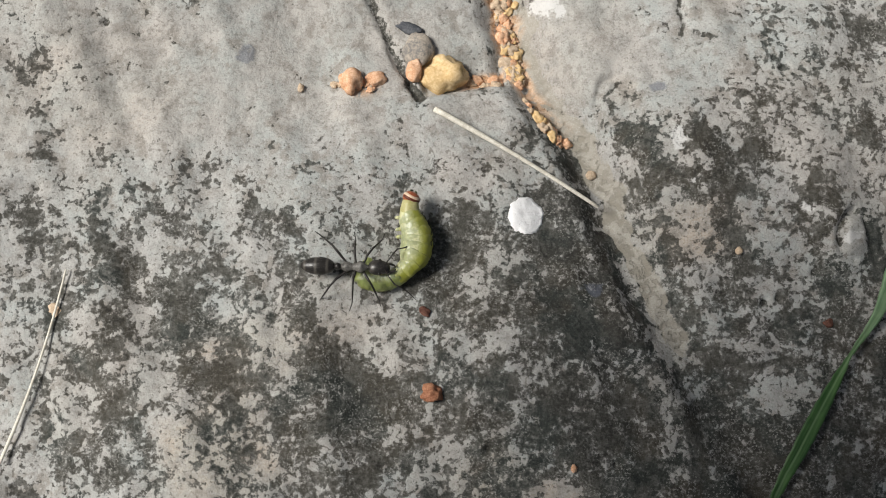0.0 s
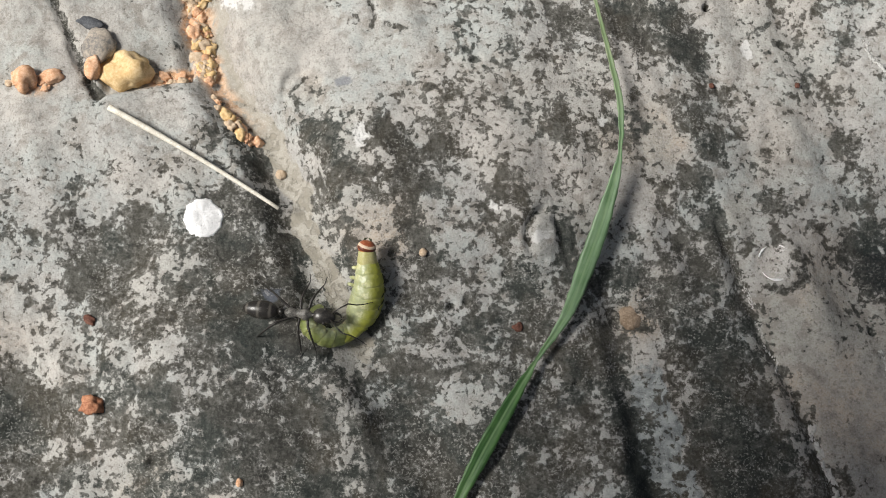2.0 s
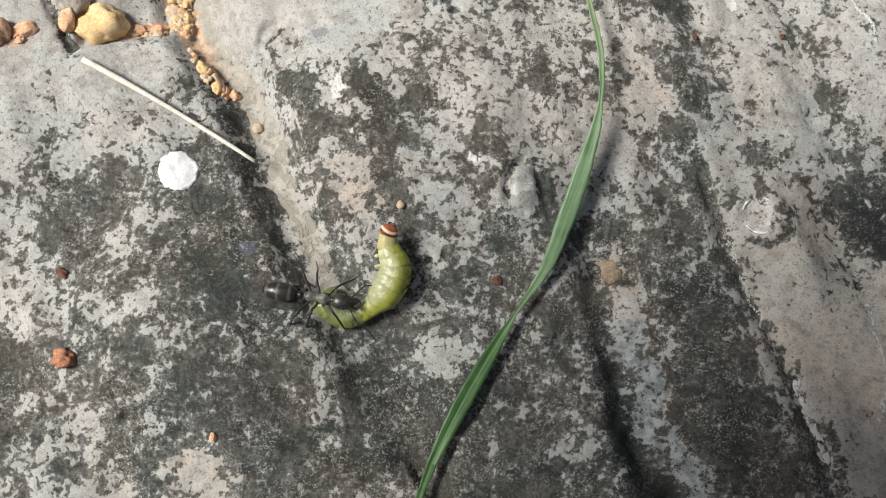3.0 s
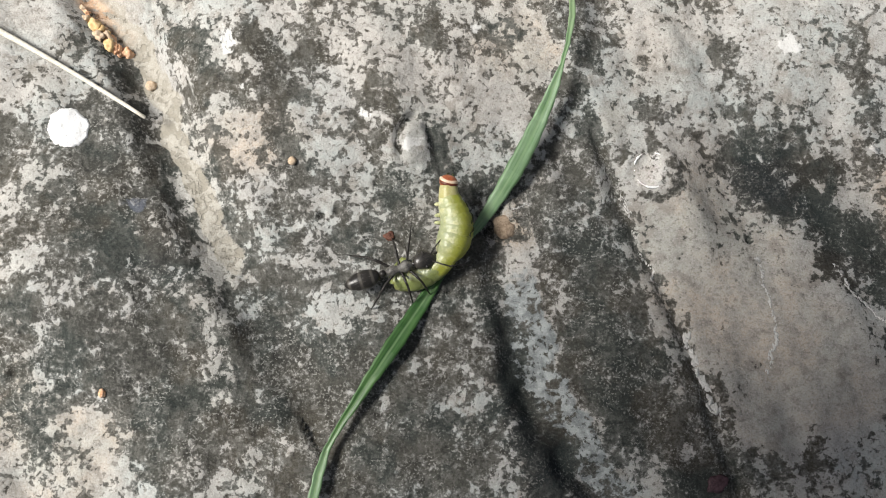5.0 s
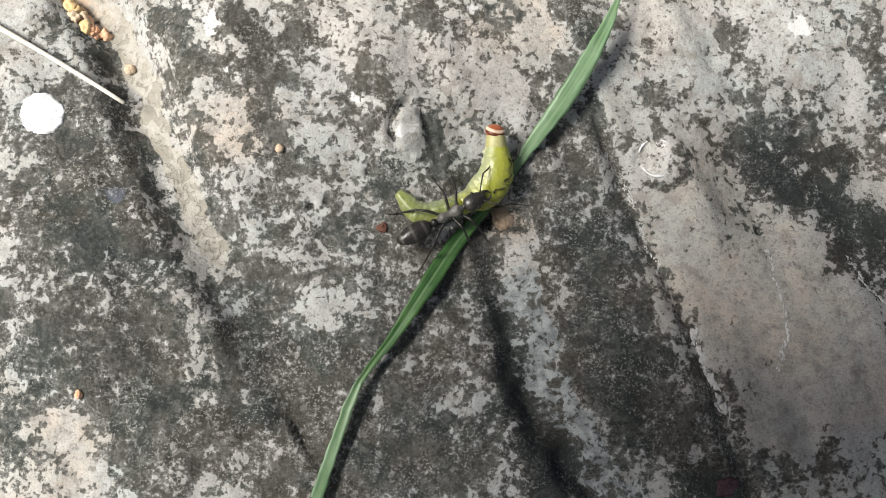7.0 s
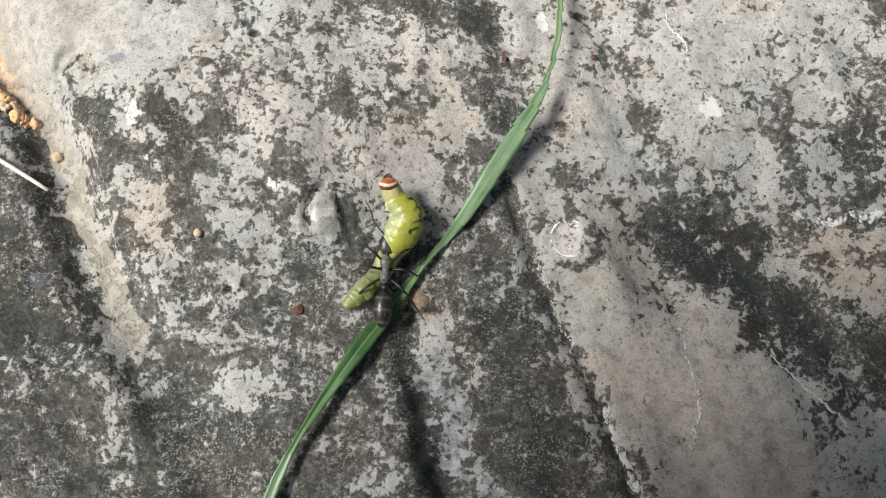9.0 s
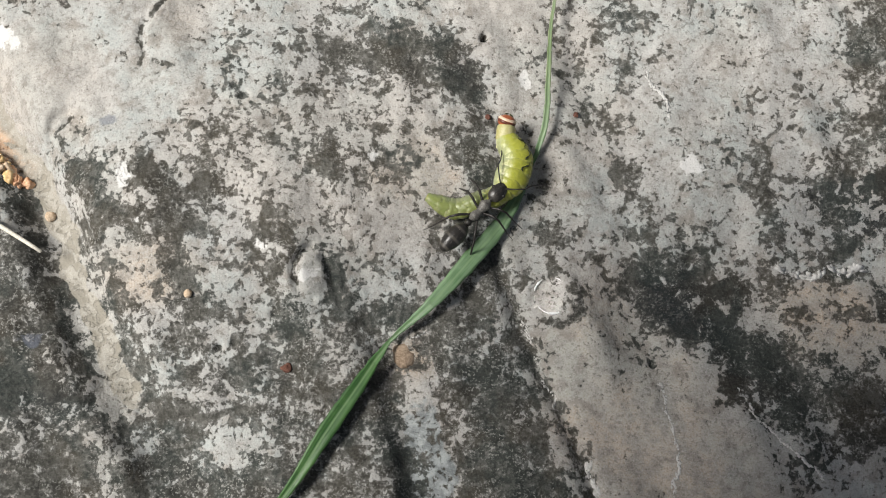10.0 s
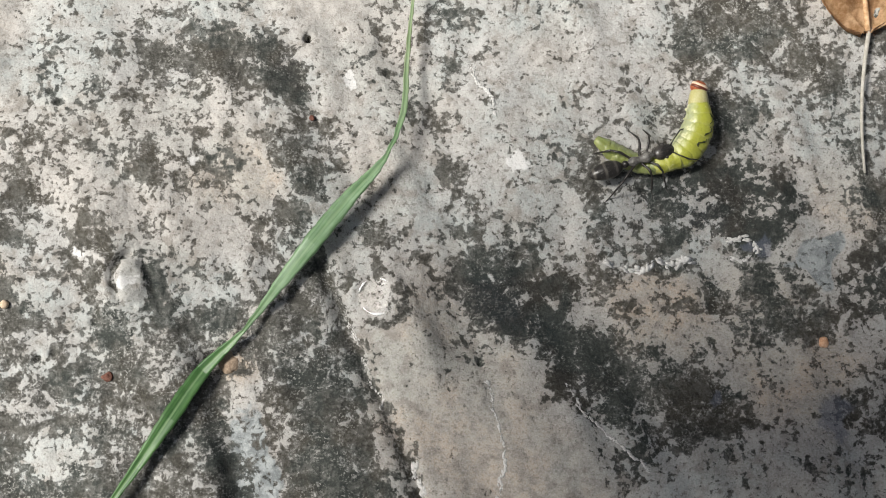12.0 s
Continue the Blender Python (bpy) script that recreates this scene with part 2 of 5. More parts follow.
def make_blade(name):
    """Grass: dark on the turned lower face, paler on the back, dry towards the tip."""
    m, t, p = material(name, 0.42, 0.45)
    across, along = (node(t, "ShaderNodeAttribute", attribute_name=k).outputs["Fac"] for k in ("across", "along"))
    flat = node(t, "ShaderNodeCombineXYZ", ("X", across), ("Y", maths(t, "MULTIPLY", along, 0.05)))
    lines = grain(t, flat.outputs[0], 2600, 3, 0.6)
    cloud = grain(t, node(t, "ShaderNodeCombineXYZ", ("X", across), ("Y", along)).outputs[0], 170, 4, 0.6)
    w = soft_step(t, maths(t, "MULTIPLY_ADD", lines, 0.5, maths(t, "MULTIPLY", cloud, 0.5)), 0.36, 0.64)
    face = blend(t, w, (0.028, 0.082, 0.022), (0.078, 0.170, 0.050))
    back = blend(t, w, (0.095, 0.180, 0.080), (0.205, 0.310, 0.180))
    dry = blend(t, w, (0.130, 0.150, 0.070), (0.260, 0.275, 0.165))
    ragged = maths(t, "MULTIPLY_ADD", cloud, 0.010, maths(t, "SUBTRACT", along, 0.005))
    lower = maths(t, "MULTIPLY", soft_step(t, ragged, -0.033, -0.027), soft_step(t, ragged, 0.008, -0.004))
    colour = blend(t, lower, back, face)
    colour = blend(t, soft_step(t, ragged, 0.030, 0.050, 0.0, 0.7), colour, dry)
    mid = soft_step(t, maths(t, "ABSOLUTE", across), 0.00022, 0.00005)
    colour = blend(t, maths(t, "MULTIPLY", mid, 0.5), colour, (0.21, 0.31, 0.16))
    edge = soft_step(t, maths(t, "ABSOLUTE", across), 0.00075, 0.00125)
    colour = blend(t, maths(t, "MULTIPLY", edge, 0.35), colour, (0.030, 0.075, 0.025))
    t.links.new(colour, p.inputs["Base Color"])
    p.inputs["Subsurface Weight"].default_value = 0.1
    p.inputs["Subsurface Radius"].default_value = (0.0004, 0.0008, 0.0002)
    p.inputs["Subsurface Scale"].default_value = 1.0
    relieve(t, p, lines, 0.3, 0.0001)
    return m


GRASS = make_blade("grass")

m_, t_, p_ = material("glassy_lime", 0.05, 0.6)
p_.inputs["Base Color"].default_value = (0.97, 0.97, 0.96, 1)
p_.inputs["Transmission Weight"].default_value = 1.0
p_.inputs["IOR"].default_value = 1.22
relieve(t_, p_, grain(t_, place(t_), 700, 3, 0.6), 0.4, 0.0003)
GLASSY = m_


# ---- the relief of the ground, in millimetres ----
TABLES = {}


def lattice(x, y, cell, seed):
    """Smooth value noise between -1 and 1."""
    if seed not in TABLES:
        TABLES[seed] = np.random.RandomState(seed).uniform(-1, 1, (257, 257))
    table = TABLES[seed]
    u, v = np.asarray(x) / cell + 61.7, np.asarray(y) / cell + 97.3
    i, j = np.floor(u).astype(int), np.floor(v).astype(int)
    a, b = u - i, v - j
    a, b = a * a * (3 - 2 * a), b * b * (3 - 2 * b)
    i, j, k, l = i % 257, j % 257, (i + 1) % 257, (j + 1) % 257
    return (table[i, j] * (1 - a) + table[k, j] * a) * (1 - b) + (table[i, l] * (1 - a) + table[k, l] * a) * b


def ramp(a, b, v):
    w = np.clip((v - a) / (b - a), 0, 1)
    return w * w * (3 - 2 * w)


def beside(x, y, line):
    """How far each place lies from a broken line (plus: on its left when walked) and how far along it, 0 to 1."""
    best, signed, along = np.full(np.shape(x), 1e9), np.zeros(np.shape(x)), np.zeros(np.shape(x))
    n = len(line) - 1
    for k in range(n):
        (ax, ay), (bx, by) = line[k], line[k + 1]
        dx, dy = bx - ax, by - ay
        w = np.clip(((x - ax) * dx + (y - ay) * dy) / (dx * dx + dy * dy), 0, 1)
        ex, ey = x - ax - w * dx, y - ay - w * dy
        far = np.hypot(ex, ey)
        near = far < best
        best = np.where(near, far, best)
        signed = np.where(near, np.where(dx * ey - dy * ex >= 0, far, -far), signed)
        along = np.where(near, (k + w) / n, along)
    return signed, along


GUTTER = [(11.0, 90), (11.7, 67.2), (14.6, 55.5), (21.3, 45.8), (25.8, 37.2), (28.9, 27.8), (34.4, 15.3), (40.7, 5.5), (47, -6)]
TROUGH = [(63.5, 36), (65.9, 33.0), (69.5, 26.5), (72.0, 17.8), (74.7, 3.8), (78.9, -8.2), (83.8, -15.7), (90, -26)]
CREASE = [(80, 56), (87.5, 34.4), (92.4, 20.6), (97.3, 9.5), (99.9, 1.0), (103.2, -8.1), (107, -22)]
FLAW = [(-11, 76), (-6.4, 65.7), (-3.4, 58.5), (-1.0, 53.5), (0.8, 50.8)]
EDGE = [(0.8, 50.8), (5, 51.7), (10, 52.9), (14.3, 53.6)]
SWELLS = []
HOLES = [(54.2, 54.9, 0.5), (88.3, 63.5, 0.5), (50.6, 20.4, 0.5), (10.4, -0.5, 0.6), (99.3, 58.3, 0.3), (94.4, 49.3, 0.3), (28.2, -2.7, 0.4), (53.0, 56.6, 0.4), (129.5, 26.7, 0.3), (-46.1, 62.0, 0.6), (-54.7, 36.6, 0.5), (88.4, 63.7, 0.35), (88.1, 63.7, 0.3), (52.8, 21.0, 0.5), (58.1, 24.7, 0.5), (67.8, 9.6, 0.4), (109.7, 16.4, 0.5)]
CRACKS = [[(44.2, 71.9), (42.7, 70.1), (41.4, 67.7), (39.8, 66.2), (39.6, 64.3), (40.2, 62.2), (39.7, 60.5)], [(41.4, 60.9), (43.1, 60.2), (44.9, 59.8)], [(61.8, 27.2), (61.1, 30.3), (62.2, 32.6), (64.1, 33.3)], [(64.7, 33.5), (65.7, 30.4), (66.8, 26.9), (67.6, 24.7)], [(57.0, 35.2), (60.1, 34.1), (61.6, 32.8)], [(-3.8, 60.8), (-0.8, 56.8), (-1.1, 52.8), (1.5, 50.9)], [(87.9, 33.6), (90.0, 27.9), (92.5, 21.8)], [(30.3, 53.1), (28.2, 50.9), (29.0, 49.2)]]


def swell(x, y, rx, ry, height):
    SWELLS.append((x, y, rx, ry, height))


swell(17, 9, 15, 11, 2.6)
swell(-10, 60, 30, 13, -2.6)
swell(-32, 2, 20, 15, 2.2)
swell(40, 43, 9, 14, 2.6)
swell(56, 47, 17, 18, 3.0)
swell(61, 33, 9, 8, 1.6)
swell(47, 7, 8, 10, -2.0)
swell(78, 45, 12, 12, 1.6)
swell(118, 25, 14, 10, -1.8)
swell(102, -3, 12, 8, 1.3)
swell(142, 26, 20, 14, -1.4)
swell(127, 1, 12, 8, 2.2)
swell(95, 58, 10, 10, -1.0)


def relief(x, y):
    x, y = np.asarray(x, float), np.asarray(y, float)
    h = sum(z * np.exp(-((x - a) / rx) ** 2 - ((y - b) / ry) ** 2) for a, b, rx, ry, z in SWELLS)
    d, s = beside(x + 0.5 * lattice(x, y, 3.1, 4), y + 0.5 * lattice(x, y, 2.7, 5), GUTTER)
    deep = 3.7 - 2.3 * ramp(0.60, 0.90, s)
    h = h - deep * ramp(-3.6, 1.4, d) * (1 - ramp(2.5, 9.0, d))
    d, s = beside(x + 0.9 * lattice(x, y, 4.3, 6) + 0.5 * lattice(x, y, 1.7, 19), y, TROUGH)
    h = h - (0.4 + 1.8 * ramp(0.25, 0.7, s)) * ramp(-2.8, 1.0, d) * (1 - ramp(0.8, 6.0, d))
    d, s = beside(x + 0.4 * lattice(x, y, 3.3, 7), y + 0.4 * lattice(x, y, 2.3, 8), CREASE)
    h = h - 0.9 * np.exp(-(d / 1.1) ** 2) * ramp(0.1, 0.3, s) + 0.5 * ramp(-0.5, 2.0, d) * (1 - ramp(5, 22, d))
    d, s = beside(x + 0.3 * lattice(x, y, 2.1, 9), y, FLAW)
    h = h - 1.2 * np.exp(-(d / 0.65) ** 2) * ramp(0.0, 0.2, s)
    d, s = beside(x, y + 0.3 * lattice(x, y, 1.9, 10), EDGE)
    h = h - 1.5 * ramp(-0.3, 0.5, d) * (1 - ramp(2.5, 7, d)) * ramp(0, 0.1, s) * (1 - ramp(0.93, 1, s))
    for a, b, r, up in ((63.7, 29.9, 2.4, 0.4), (29.6, 50.6, 2.2, 0.4)):
        q = np.hypot(x - a, (y - b) * 0.8) + 0.25 * lattice(x, y, 1.3, 11)
        h = h + up * (1 - ramp(0.5 * r, r, q)) - 0.8 * np.exp(-((q - 1.15 * r) / 0.55) ** 2) * (0.55 + 0.45 * np.sign(a + 0.4 - x))
    plate = np.hypot((x - 44.8) / 4.7, (y - 65.7) / 6.0) + 0.10 * lattice(x, y, 2.3, 20)
    h = h + 0.75 * (1 - ramp(0.82, 1.05, plate)) * (0.6 + 0.4 * np.clip((44.8 - x) / 4.7, -1, 1))
    ring = np.hypot(x - 96.2, y - 26.1)
    h = h + 0.16 * np.exp(-((ring - 2.5) / 0.5) ** 2) - 0.15 * (1 - ramp(1.4, 2.2, ring))
    ring = ring + 0.3 * lattice(x, y, 1.6, 18)
    h = h + 0.35 * (1 - ramp(3.4, 4.3, ring)) * ramp(2.6, 3.2, ring)
    h = h - 1.6 * np.exp(-(np.hypot(x - 74.0, y - 18.8) / 1.5) ** 2)
    for a, b, r in HOLES:
        h = h - 1.1 * np.exp(-(np.hypot(x - a, y - b) / r) ** 2)
    for line in CRACKS:
        d, s = beside(x + 0.25 * lattice(x, y, 1.7, 14), y + 0.25 * lattice(x, y, 1.5, 15), line)
        h = h - 0.5 * np.exp(-(d / 0.42) ** 2) * ramp(0, 0.15, s) * (1 - ramp(0.85, 1, s))
    u, v = 0.93 * y - 0.37 * x, 0.93 * x + 0.37 * y
    h = h + 0.85 * lattice(u, 3.0 * v, 24, 16) + 0.45 * lattice(u, 3.2 * v, 11, 17)
    near = 1 - ramp(180, 400, np.hypot(x - 55, y - 25))
    rough = 0.30 * lattice(x, y, 6.3, 1) + 0.20 * lattice(x, y, 2.9, 2) + 0.10 * lattice(x, y, 1.2, 3)
    far = np.hypot(x - 55, y - 25)
    return h * near + rough * (1 - ramp(250, 500, far)) + (1 - near) * (4 * lattice(x, y, 600, 12) * (1 - ramp(900, 1800, far)) + 40 * lattice(x, y, 9000, 13) * ramp(900, 5000, far))


def lie(x, y):
    """The ground's height in millimetres at one place."""
    return float(relief(np.array([x]), np.array([y]))[0])


# ---- the ground: one sheet out to the horizon ----
STAINS = []


def stain(x, y, rx, ry, cover, warmth, soot_shade):
    """A patch where the pale crust covers that share of the ground, sandy or sooty; the last number also darkens for
    shade.
    """
    STAINS.append((x, y, rx, ry, cover, warmth, soot_shade))


# fitted to brightness as seen, so the dark patches hold some shade too
stain(-28, 51, 24.4, 10.6, 1.01, 0.2, 0.0)
stain(-10, 62, 11.4, 4.9, 1.12, 0.2, 0.0)
stain(-48, 48, 6.5, 4.9, 0.80, 0.3, 0.0)
stain(-50, 53, 6.5, 4.1, 0.64, 0.3, 0.0)
stain(-55, 39, 4.9, 4.9, 0.80, 0.0, 0.0)
stain(-57, 29, 4.1, 6.5, 0.48, 0.0, 0.0)
stain(-40, 37, 11.4, 5.7, 0.65, 0.1, 0.0)
stain(-19, 40, 13.0, 5.7, 0.78, 0.0, 0.0)
stain(-31, 20, 14.7, 4.9, 0.39, 0.0, 0.0)
stain(-11, 30, 9.8, 2.9, 0.52, 0.0, 0.0)
stain(-23, 27, 6.5, 3.3, 0.52, 0.0, 0.0)
stain(-47, 24, 5.7, 4.9, 0.57, 0.0, 0.0)
stain(8, 45, 4.9, 4.1, 1.02, 0.0, 0.0)
stain(10, 40, 9.8, 4.9, 0.76, 0.0, 0.0)
stain(14, 27, 10.6, 6.5, 0.47, 0.0, 0.0)
stain(22, 18, 8.2, 9.0, 0.28, 0.0, 0.5)
# by the gutter's edge; the slab's shading is painted into this patch
stain(22, 28, 4.1, 4.9, 0.24, 0.0, 0.4)
stain(-14, 25, 6.5, 3.3, 0.56, 0.0, 0.0)
stain(-38, 11, 5.7, 4.9, 0.43, 0.0, 0.0)
stain(-51, 12, 5.7, 8.2, 0.47, 0.0, 0.0)
stain(-22, 15, 9.8, 3.7, 0.50, 0.5, 0.0)
stain(-28, -0, 7.3, 4.9, 0.50, 0.7, 0.0)
stain(-41, 1, 6.5, 5.7, 0.42, 0.0, 0.0)
stain(-3, 12, 2.9, 3.3, 0.53, 0.0, 0.0)
stain(4, 15, 3.7, 4.1, 0.34, 0.0, 0.0)
stain(-9, 7, 7.3, 4.1, 0.05, 0.0, 0.0)
stain(-13, 1, 4.1, 3.3, 0.29, 0.0, 0.0)
stain(5, 3, 5.7, 2.9, 0.27, 0.0, 0.0)
stain(-3, -2, 4.9, 3.3, 0.43, 0.0, 0.0)
stain(13, -4, 4.9, 4.1, 0.22, 0.7, 0.1)
stain(21, 3, 10.6, 5.7, 0.32, 0.0, 0.4)
stain(29, 12, 4.9, 6.5, 0.19, 0.0, 0.7)
stain(24, 59, 5.7, 5.7, 1.12, 0.2, 0.0)
stain(43, 57, 12.2, 6.5, 0.87, 0.0, 0.0)
stain(37, 45, 3.3, 4.9, 0.56, 0.0, 0.0)
stain(42, 40, 4.9, 3.3, 0.29, 0.0, 0.3)
stain(50, 40, 4.9, 4.1, 0.44, 0.0, 0.2)
stain(42, 30, 4.9, 3.7, 0.56, 0.6, 0.1)
stain(41, 22, 5.7, 5.7, 0.26, 0.0, 0.1)
stain(50, 15, 7.3, 6.5, 0.44, 0.0, 0.2)
stain(58, 13, 5.7, 7.3, 0.29, 0.0, 0.2)
stain(46, 2, 9.8, 4.9, 0.15, 0.0, 0.5)
stain(5, 25, 4.9, 4.9, 0.36, 0.0, 0.0)
stain(7, 50, 4.9, 2.0, 0.93, 0.0, 0.0)
stain(11, 51, 4.1, 1.6, 0.84, 0.0, 0.0)
stain(-1, 59, 4.9, 4.9, 1.12, 0.2, 0.0)
stain(-34, 7, 4.9, 3.3, 0.38, 0.0, 0.0)
stain(66, 46, 7.3, 4.9, 0.40, 0.0, 0.0)
stain(76, 43, 4.9, 3.7, 0.75, 0.6, 0.0)
stain(55, 45, 6.5, 5.7, 0.67, 0.0, 0.0)
stain(72, 34, 6.5, 4.1, 0.72, 0.1, 0.0)
stain(55, 34, 6.5, 4.9, 0.58, 0.0, 0.0)
stain(42, 30, 4.9, 4.9, 0.53, 0.5, 0.1)
stain(44, 21, 7.3, 7.3, 0.53, 0.0, 0.0)
stain(54, 9, 4.1, 2.3, 0.61, 0.0, 0.0)
stain(46, 9, 3.7, 2.9, 0.50, 0.0, 0.1)
stain(42, 3, 6.5, 4.1, 0.33, 0.0, 0.0)
stain(61, 21, 5.7, 8.2, 0.49, 0.2, 0.0)
stain(48, -3, 6.5, 4.1, 0.13, 0.0, 0.0)
stain(61, -9, 9.8, 6.5, 0.12, 0.0, 0.0)
stain(57, -1, 4.9, 3.3, 0.15, 0.0, 0.0)
stain(35, -6, 6.5, 6.5, 0.20, 0.2, 0.0)
stain(17, -10, 4.9, 6.5, 0.61, 0.5, 0.0)
stain(28, 6, 9.8, 6.5, 0.49, 0.0, 0.0)
stain(20, 25, 4.9, 7.3, 0.21, 0.0, 0.4)
stain(17, 15, 4.9, 5.7, 0.44, 0.0, 0.0)
stain(68, -5, 2.9, 1.8, 0.78, 0.0, 0.0)
stain(79, 8, 4.9, 4.9, 0.75, 0.0, 0.0)
stain(86, 13, 4.9, 9.0, 0.24, 0.0, 0.3)
# dark band in the trough, black stain and wall shade in one
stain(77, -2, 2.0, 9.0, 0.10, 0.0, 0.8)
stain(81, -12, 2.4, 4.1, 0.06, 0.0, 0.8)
stain(85, -8, 4.1, 3.3, 0.29, 0.0, 0.1)
stain(95, -4, 6.5, 6.5, 0.16, 0.2, 0.0)
stain(90, 3, 4.9, 4.9, 0.15, 0.0, 0.1)
stain(81, 21, 3.3, 3.3, 0.38, 0.3, 0.0)
stain(63, 29, 1.8, 2.3, 1.03, 0.0, 0.0)
stain(66, 29, 1.1, 3.3, 0.18, 0.0, 0.4)
stain(61, 33, 1.3, 2.4, 0.36, 0.0, 0.0)
stain(77, 18, 2.0, 2.9, 0.68, 0.8, 0.0)
stain(89, 26, 3.7, 3.7, 0.50, 0.0, 0.0)
stain(99, 43, 9.8, 9.0, 0.74, 0.2, 0.0)
stain(90, 49, 2.0, 4.9, 0.24, 0.0, 0.0)
stain(95, 29, 4.1, 4.1, 0.69, 0.1, 0.0)
stain(107, 17, 9.0, 9.0, 0.78, 0.6, 0.0)
stain(102, 9, 4.1, 7.3, 0.97, 0.5, 0.0)
stain(115, 24, 6.5, 4.9, 0.14, 0.0, 1.0)
stain(123, 9, 4.9, 3.7, 0.34, 0.0, 0.8)
stain(109, 37, 6.5, 4.9, 0.65, 0.0, 0.0)
stain(118, 34, 5.7, 4.1, 0.29, 0.0, 0.1)
stain(116, 1, 9.0, 7.3, 1.12, 0.6, 0.1)
stain(125, -15, 6.5, 3.7, 0.72, 0.0, 0.0)
stain(106, -15, 4.9, 3.3, 0.43, 0.0, 0.0)
stain(63, 53, 9.8, 8.2, 0.75, 0.1, 0.0)
stain(54, 63, 5.7, 5.7, 0.66, 0.0, 0.0)
stain(78, 60, 8.2, 3.3, 0.33, 0.0, 0.3)
stain(85, 57, 3.3, 2.9, 0.12, 0.0, 0.5)
stain(71, 67, 4.9, 3.3, 0.68, 0.0, 0.0)
stain(78, 44, 4.5, 3.7, 0.69, 0.6, 0.0)
stain(86, 48, 4.1, 4.1, 0.28, 0.0, 0.0)
stain(90, 44, 3.3, 4.1, 0.26, 0.0, 0.0)
stain(97, 53, 5.7, 8.2, 0.69, 0.1, 0.0)
stain(83, 52, 2.9, 2.9, 0.60, 0.2, 0.0)
stain(71, 38, 6.5, 4.1, 0.80, 0.0, 0.0)
stain(82, 37, 4.1, 3.3, 0.26, 0.0, 0.0)
stain(54, 38, 6.5, 6.5, 0.75, 0.0, 0.0)
stain(108, 52, 9.0, 8.2, 0.63, 0.1, 0.0)
stain(125, 58, 10.6, 6.5, 0.74, 0.0, 0.0)
stain(111, 36, 9.8, 3.7, 0.71, 0.0, 0.0)
stain(146, 60, 3.7, 5.7, 0.49, 0.0, 0.0)
stain(161, 61, 7.3, 4.1, 0.48, 0.0, 0.0)
stain(114, 24, 6.5, 3.3, 0.12, 0.0, 0.9)
stain(122, 16, 3.7, 4.9, 0.14, 0.0, 0.9)
stain(128, 5, 4.9, 5.7, 0.41, 0.0, 0.6)
stain(104, 13, 7.3, 7.3, 0.87, 0.6, 0.0)
stain(116, 5, 7.3, 5.7, 1.05, 0.5, 0.0)
stain(136, 21, 5.7, 4.5, 0.49, 0.9, 0.1)
stain(149, 22, 3.7, 3.7, 0.35, 0.6, 0.1)
stain(152, 12, 7.3, 3.7, 0.70, 0.8, 0.1)
# towards the right end the dark tint is raised to stand for shade
stain(141, 10, 5.7, 4.9, 0.18, 0.2, 0.3)
stain(144, 38, 9.0, 3.3, 0.29, 0.0, 0.9)
stain(133, 35, 4.9, 3.7, 0.53, 0.0, 0.3)
stain(152, 36, 4.1, 3.3, 0.30, 0.0, 0.9)
stain(159, 30, 3.7, 3.3, 0.60, 0.0, 0.3)
stain(165, 24, 2.9, 4.1, 0.28, 0.0, 0.8)
stain(164, 35, 4.1, 2.9, 0.37, 0.7, 0.1)
stain(157, 50, 6.5, 4.9, 0.57, 0.0, 0.0)
stain(155, -1, 7.3, 3.7, 0.65, 0.3, 0.3)
stain(162, 6, 2.9, 3.7, 0.56, 0.0, 0.5)
stain(141, 47, 4.1, 2.4, 0.29, 0.0, 0.0)
stain(148, 50, 3.3, 3.3, 0.20, 0.0, 0.4)
stain(133, 51, 4.9, 3.3, 0.53, 0.0, 0.0)
stain(138, 63, 6.5, 4.1, 0.82, 0.0, 0.0)
stain(153, 57, 4.1, 4.1, 0.49, 0.0, 0.0)
stain(124, 50, 7.3, 3.3, 0.53, 0.0, 0.0)
stain(-53, 54, 3.3, 3.3, 0.68, 0.3, 0.0)
stain(-44, 55, 2.0, 1.8, 0.50, 0.0, 0.0)
stain(-56, 32, 1.6, 2.3, 0.38, 0.0, 0.0)
stain(-35, 33, 2.0, 1.6, 0.20, 0.0, 0.0)
stain(-23, 32, 2.0, 1.6, 0.36, 0.0, 0.0)
stain(-53, 25, 2.9, 2.0, 0.77, 0.0, 0.0)
stain(-40, 23, 1.6, 2.0, 0.60, 0.0, 0.0)
stain(-49, 13, 2.3, 2.4, 0.63, 0.0, 0.0)
stain(-51, 6, 2.4, 2.0, 0.61, 0.0, 0.0)
stain(-44, 5, 2.0, 2.0, 0.59, 0.0, 0.0)
stain(-35, 9, 1.1, 1.1, 0.85, 0.0, 0.0)
stain(-29, 14, 2.9, 1.5, 0.80, 0.5, 0.0)
stain(-27, -1, 3.4, 3.3, 0.48, 0.8, 0.0)
stain(-18, 2, 2.3, 2.0, 0.33, 0.0, 0.1)
stain(-13, 7, 1.6, 1.5, 0.60, 0.0, 0.0)
stain(-3, 12, 1.6, 2.4, 0.60, 0.0, 0.0)
stain(2, 15, 2.0, 2.4, 0.56, 0.0, 0.0)
stain(-2, 3, 0.7, 0.7, 0.95, 0.0, 0.0)
stain(1, 1, 3.1, 1.3, 0.55, 0.0, 0.0)
stain(-2, -5, 2.9, 1.6, 0.70, 0.0, 0.0)
stain(-10, -0, 2.0, 1.6, 0.39, 0.0, 0.0)
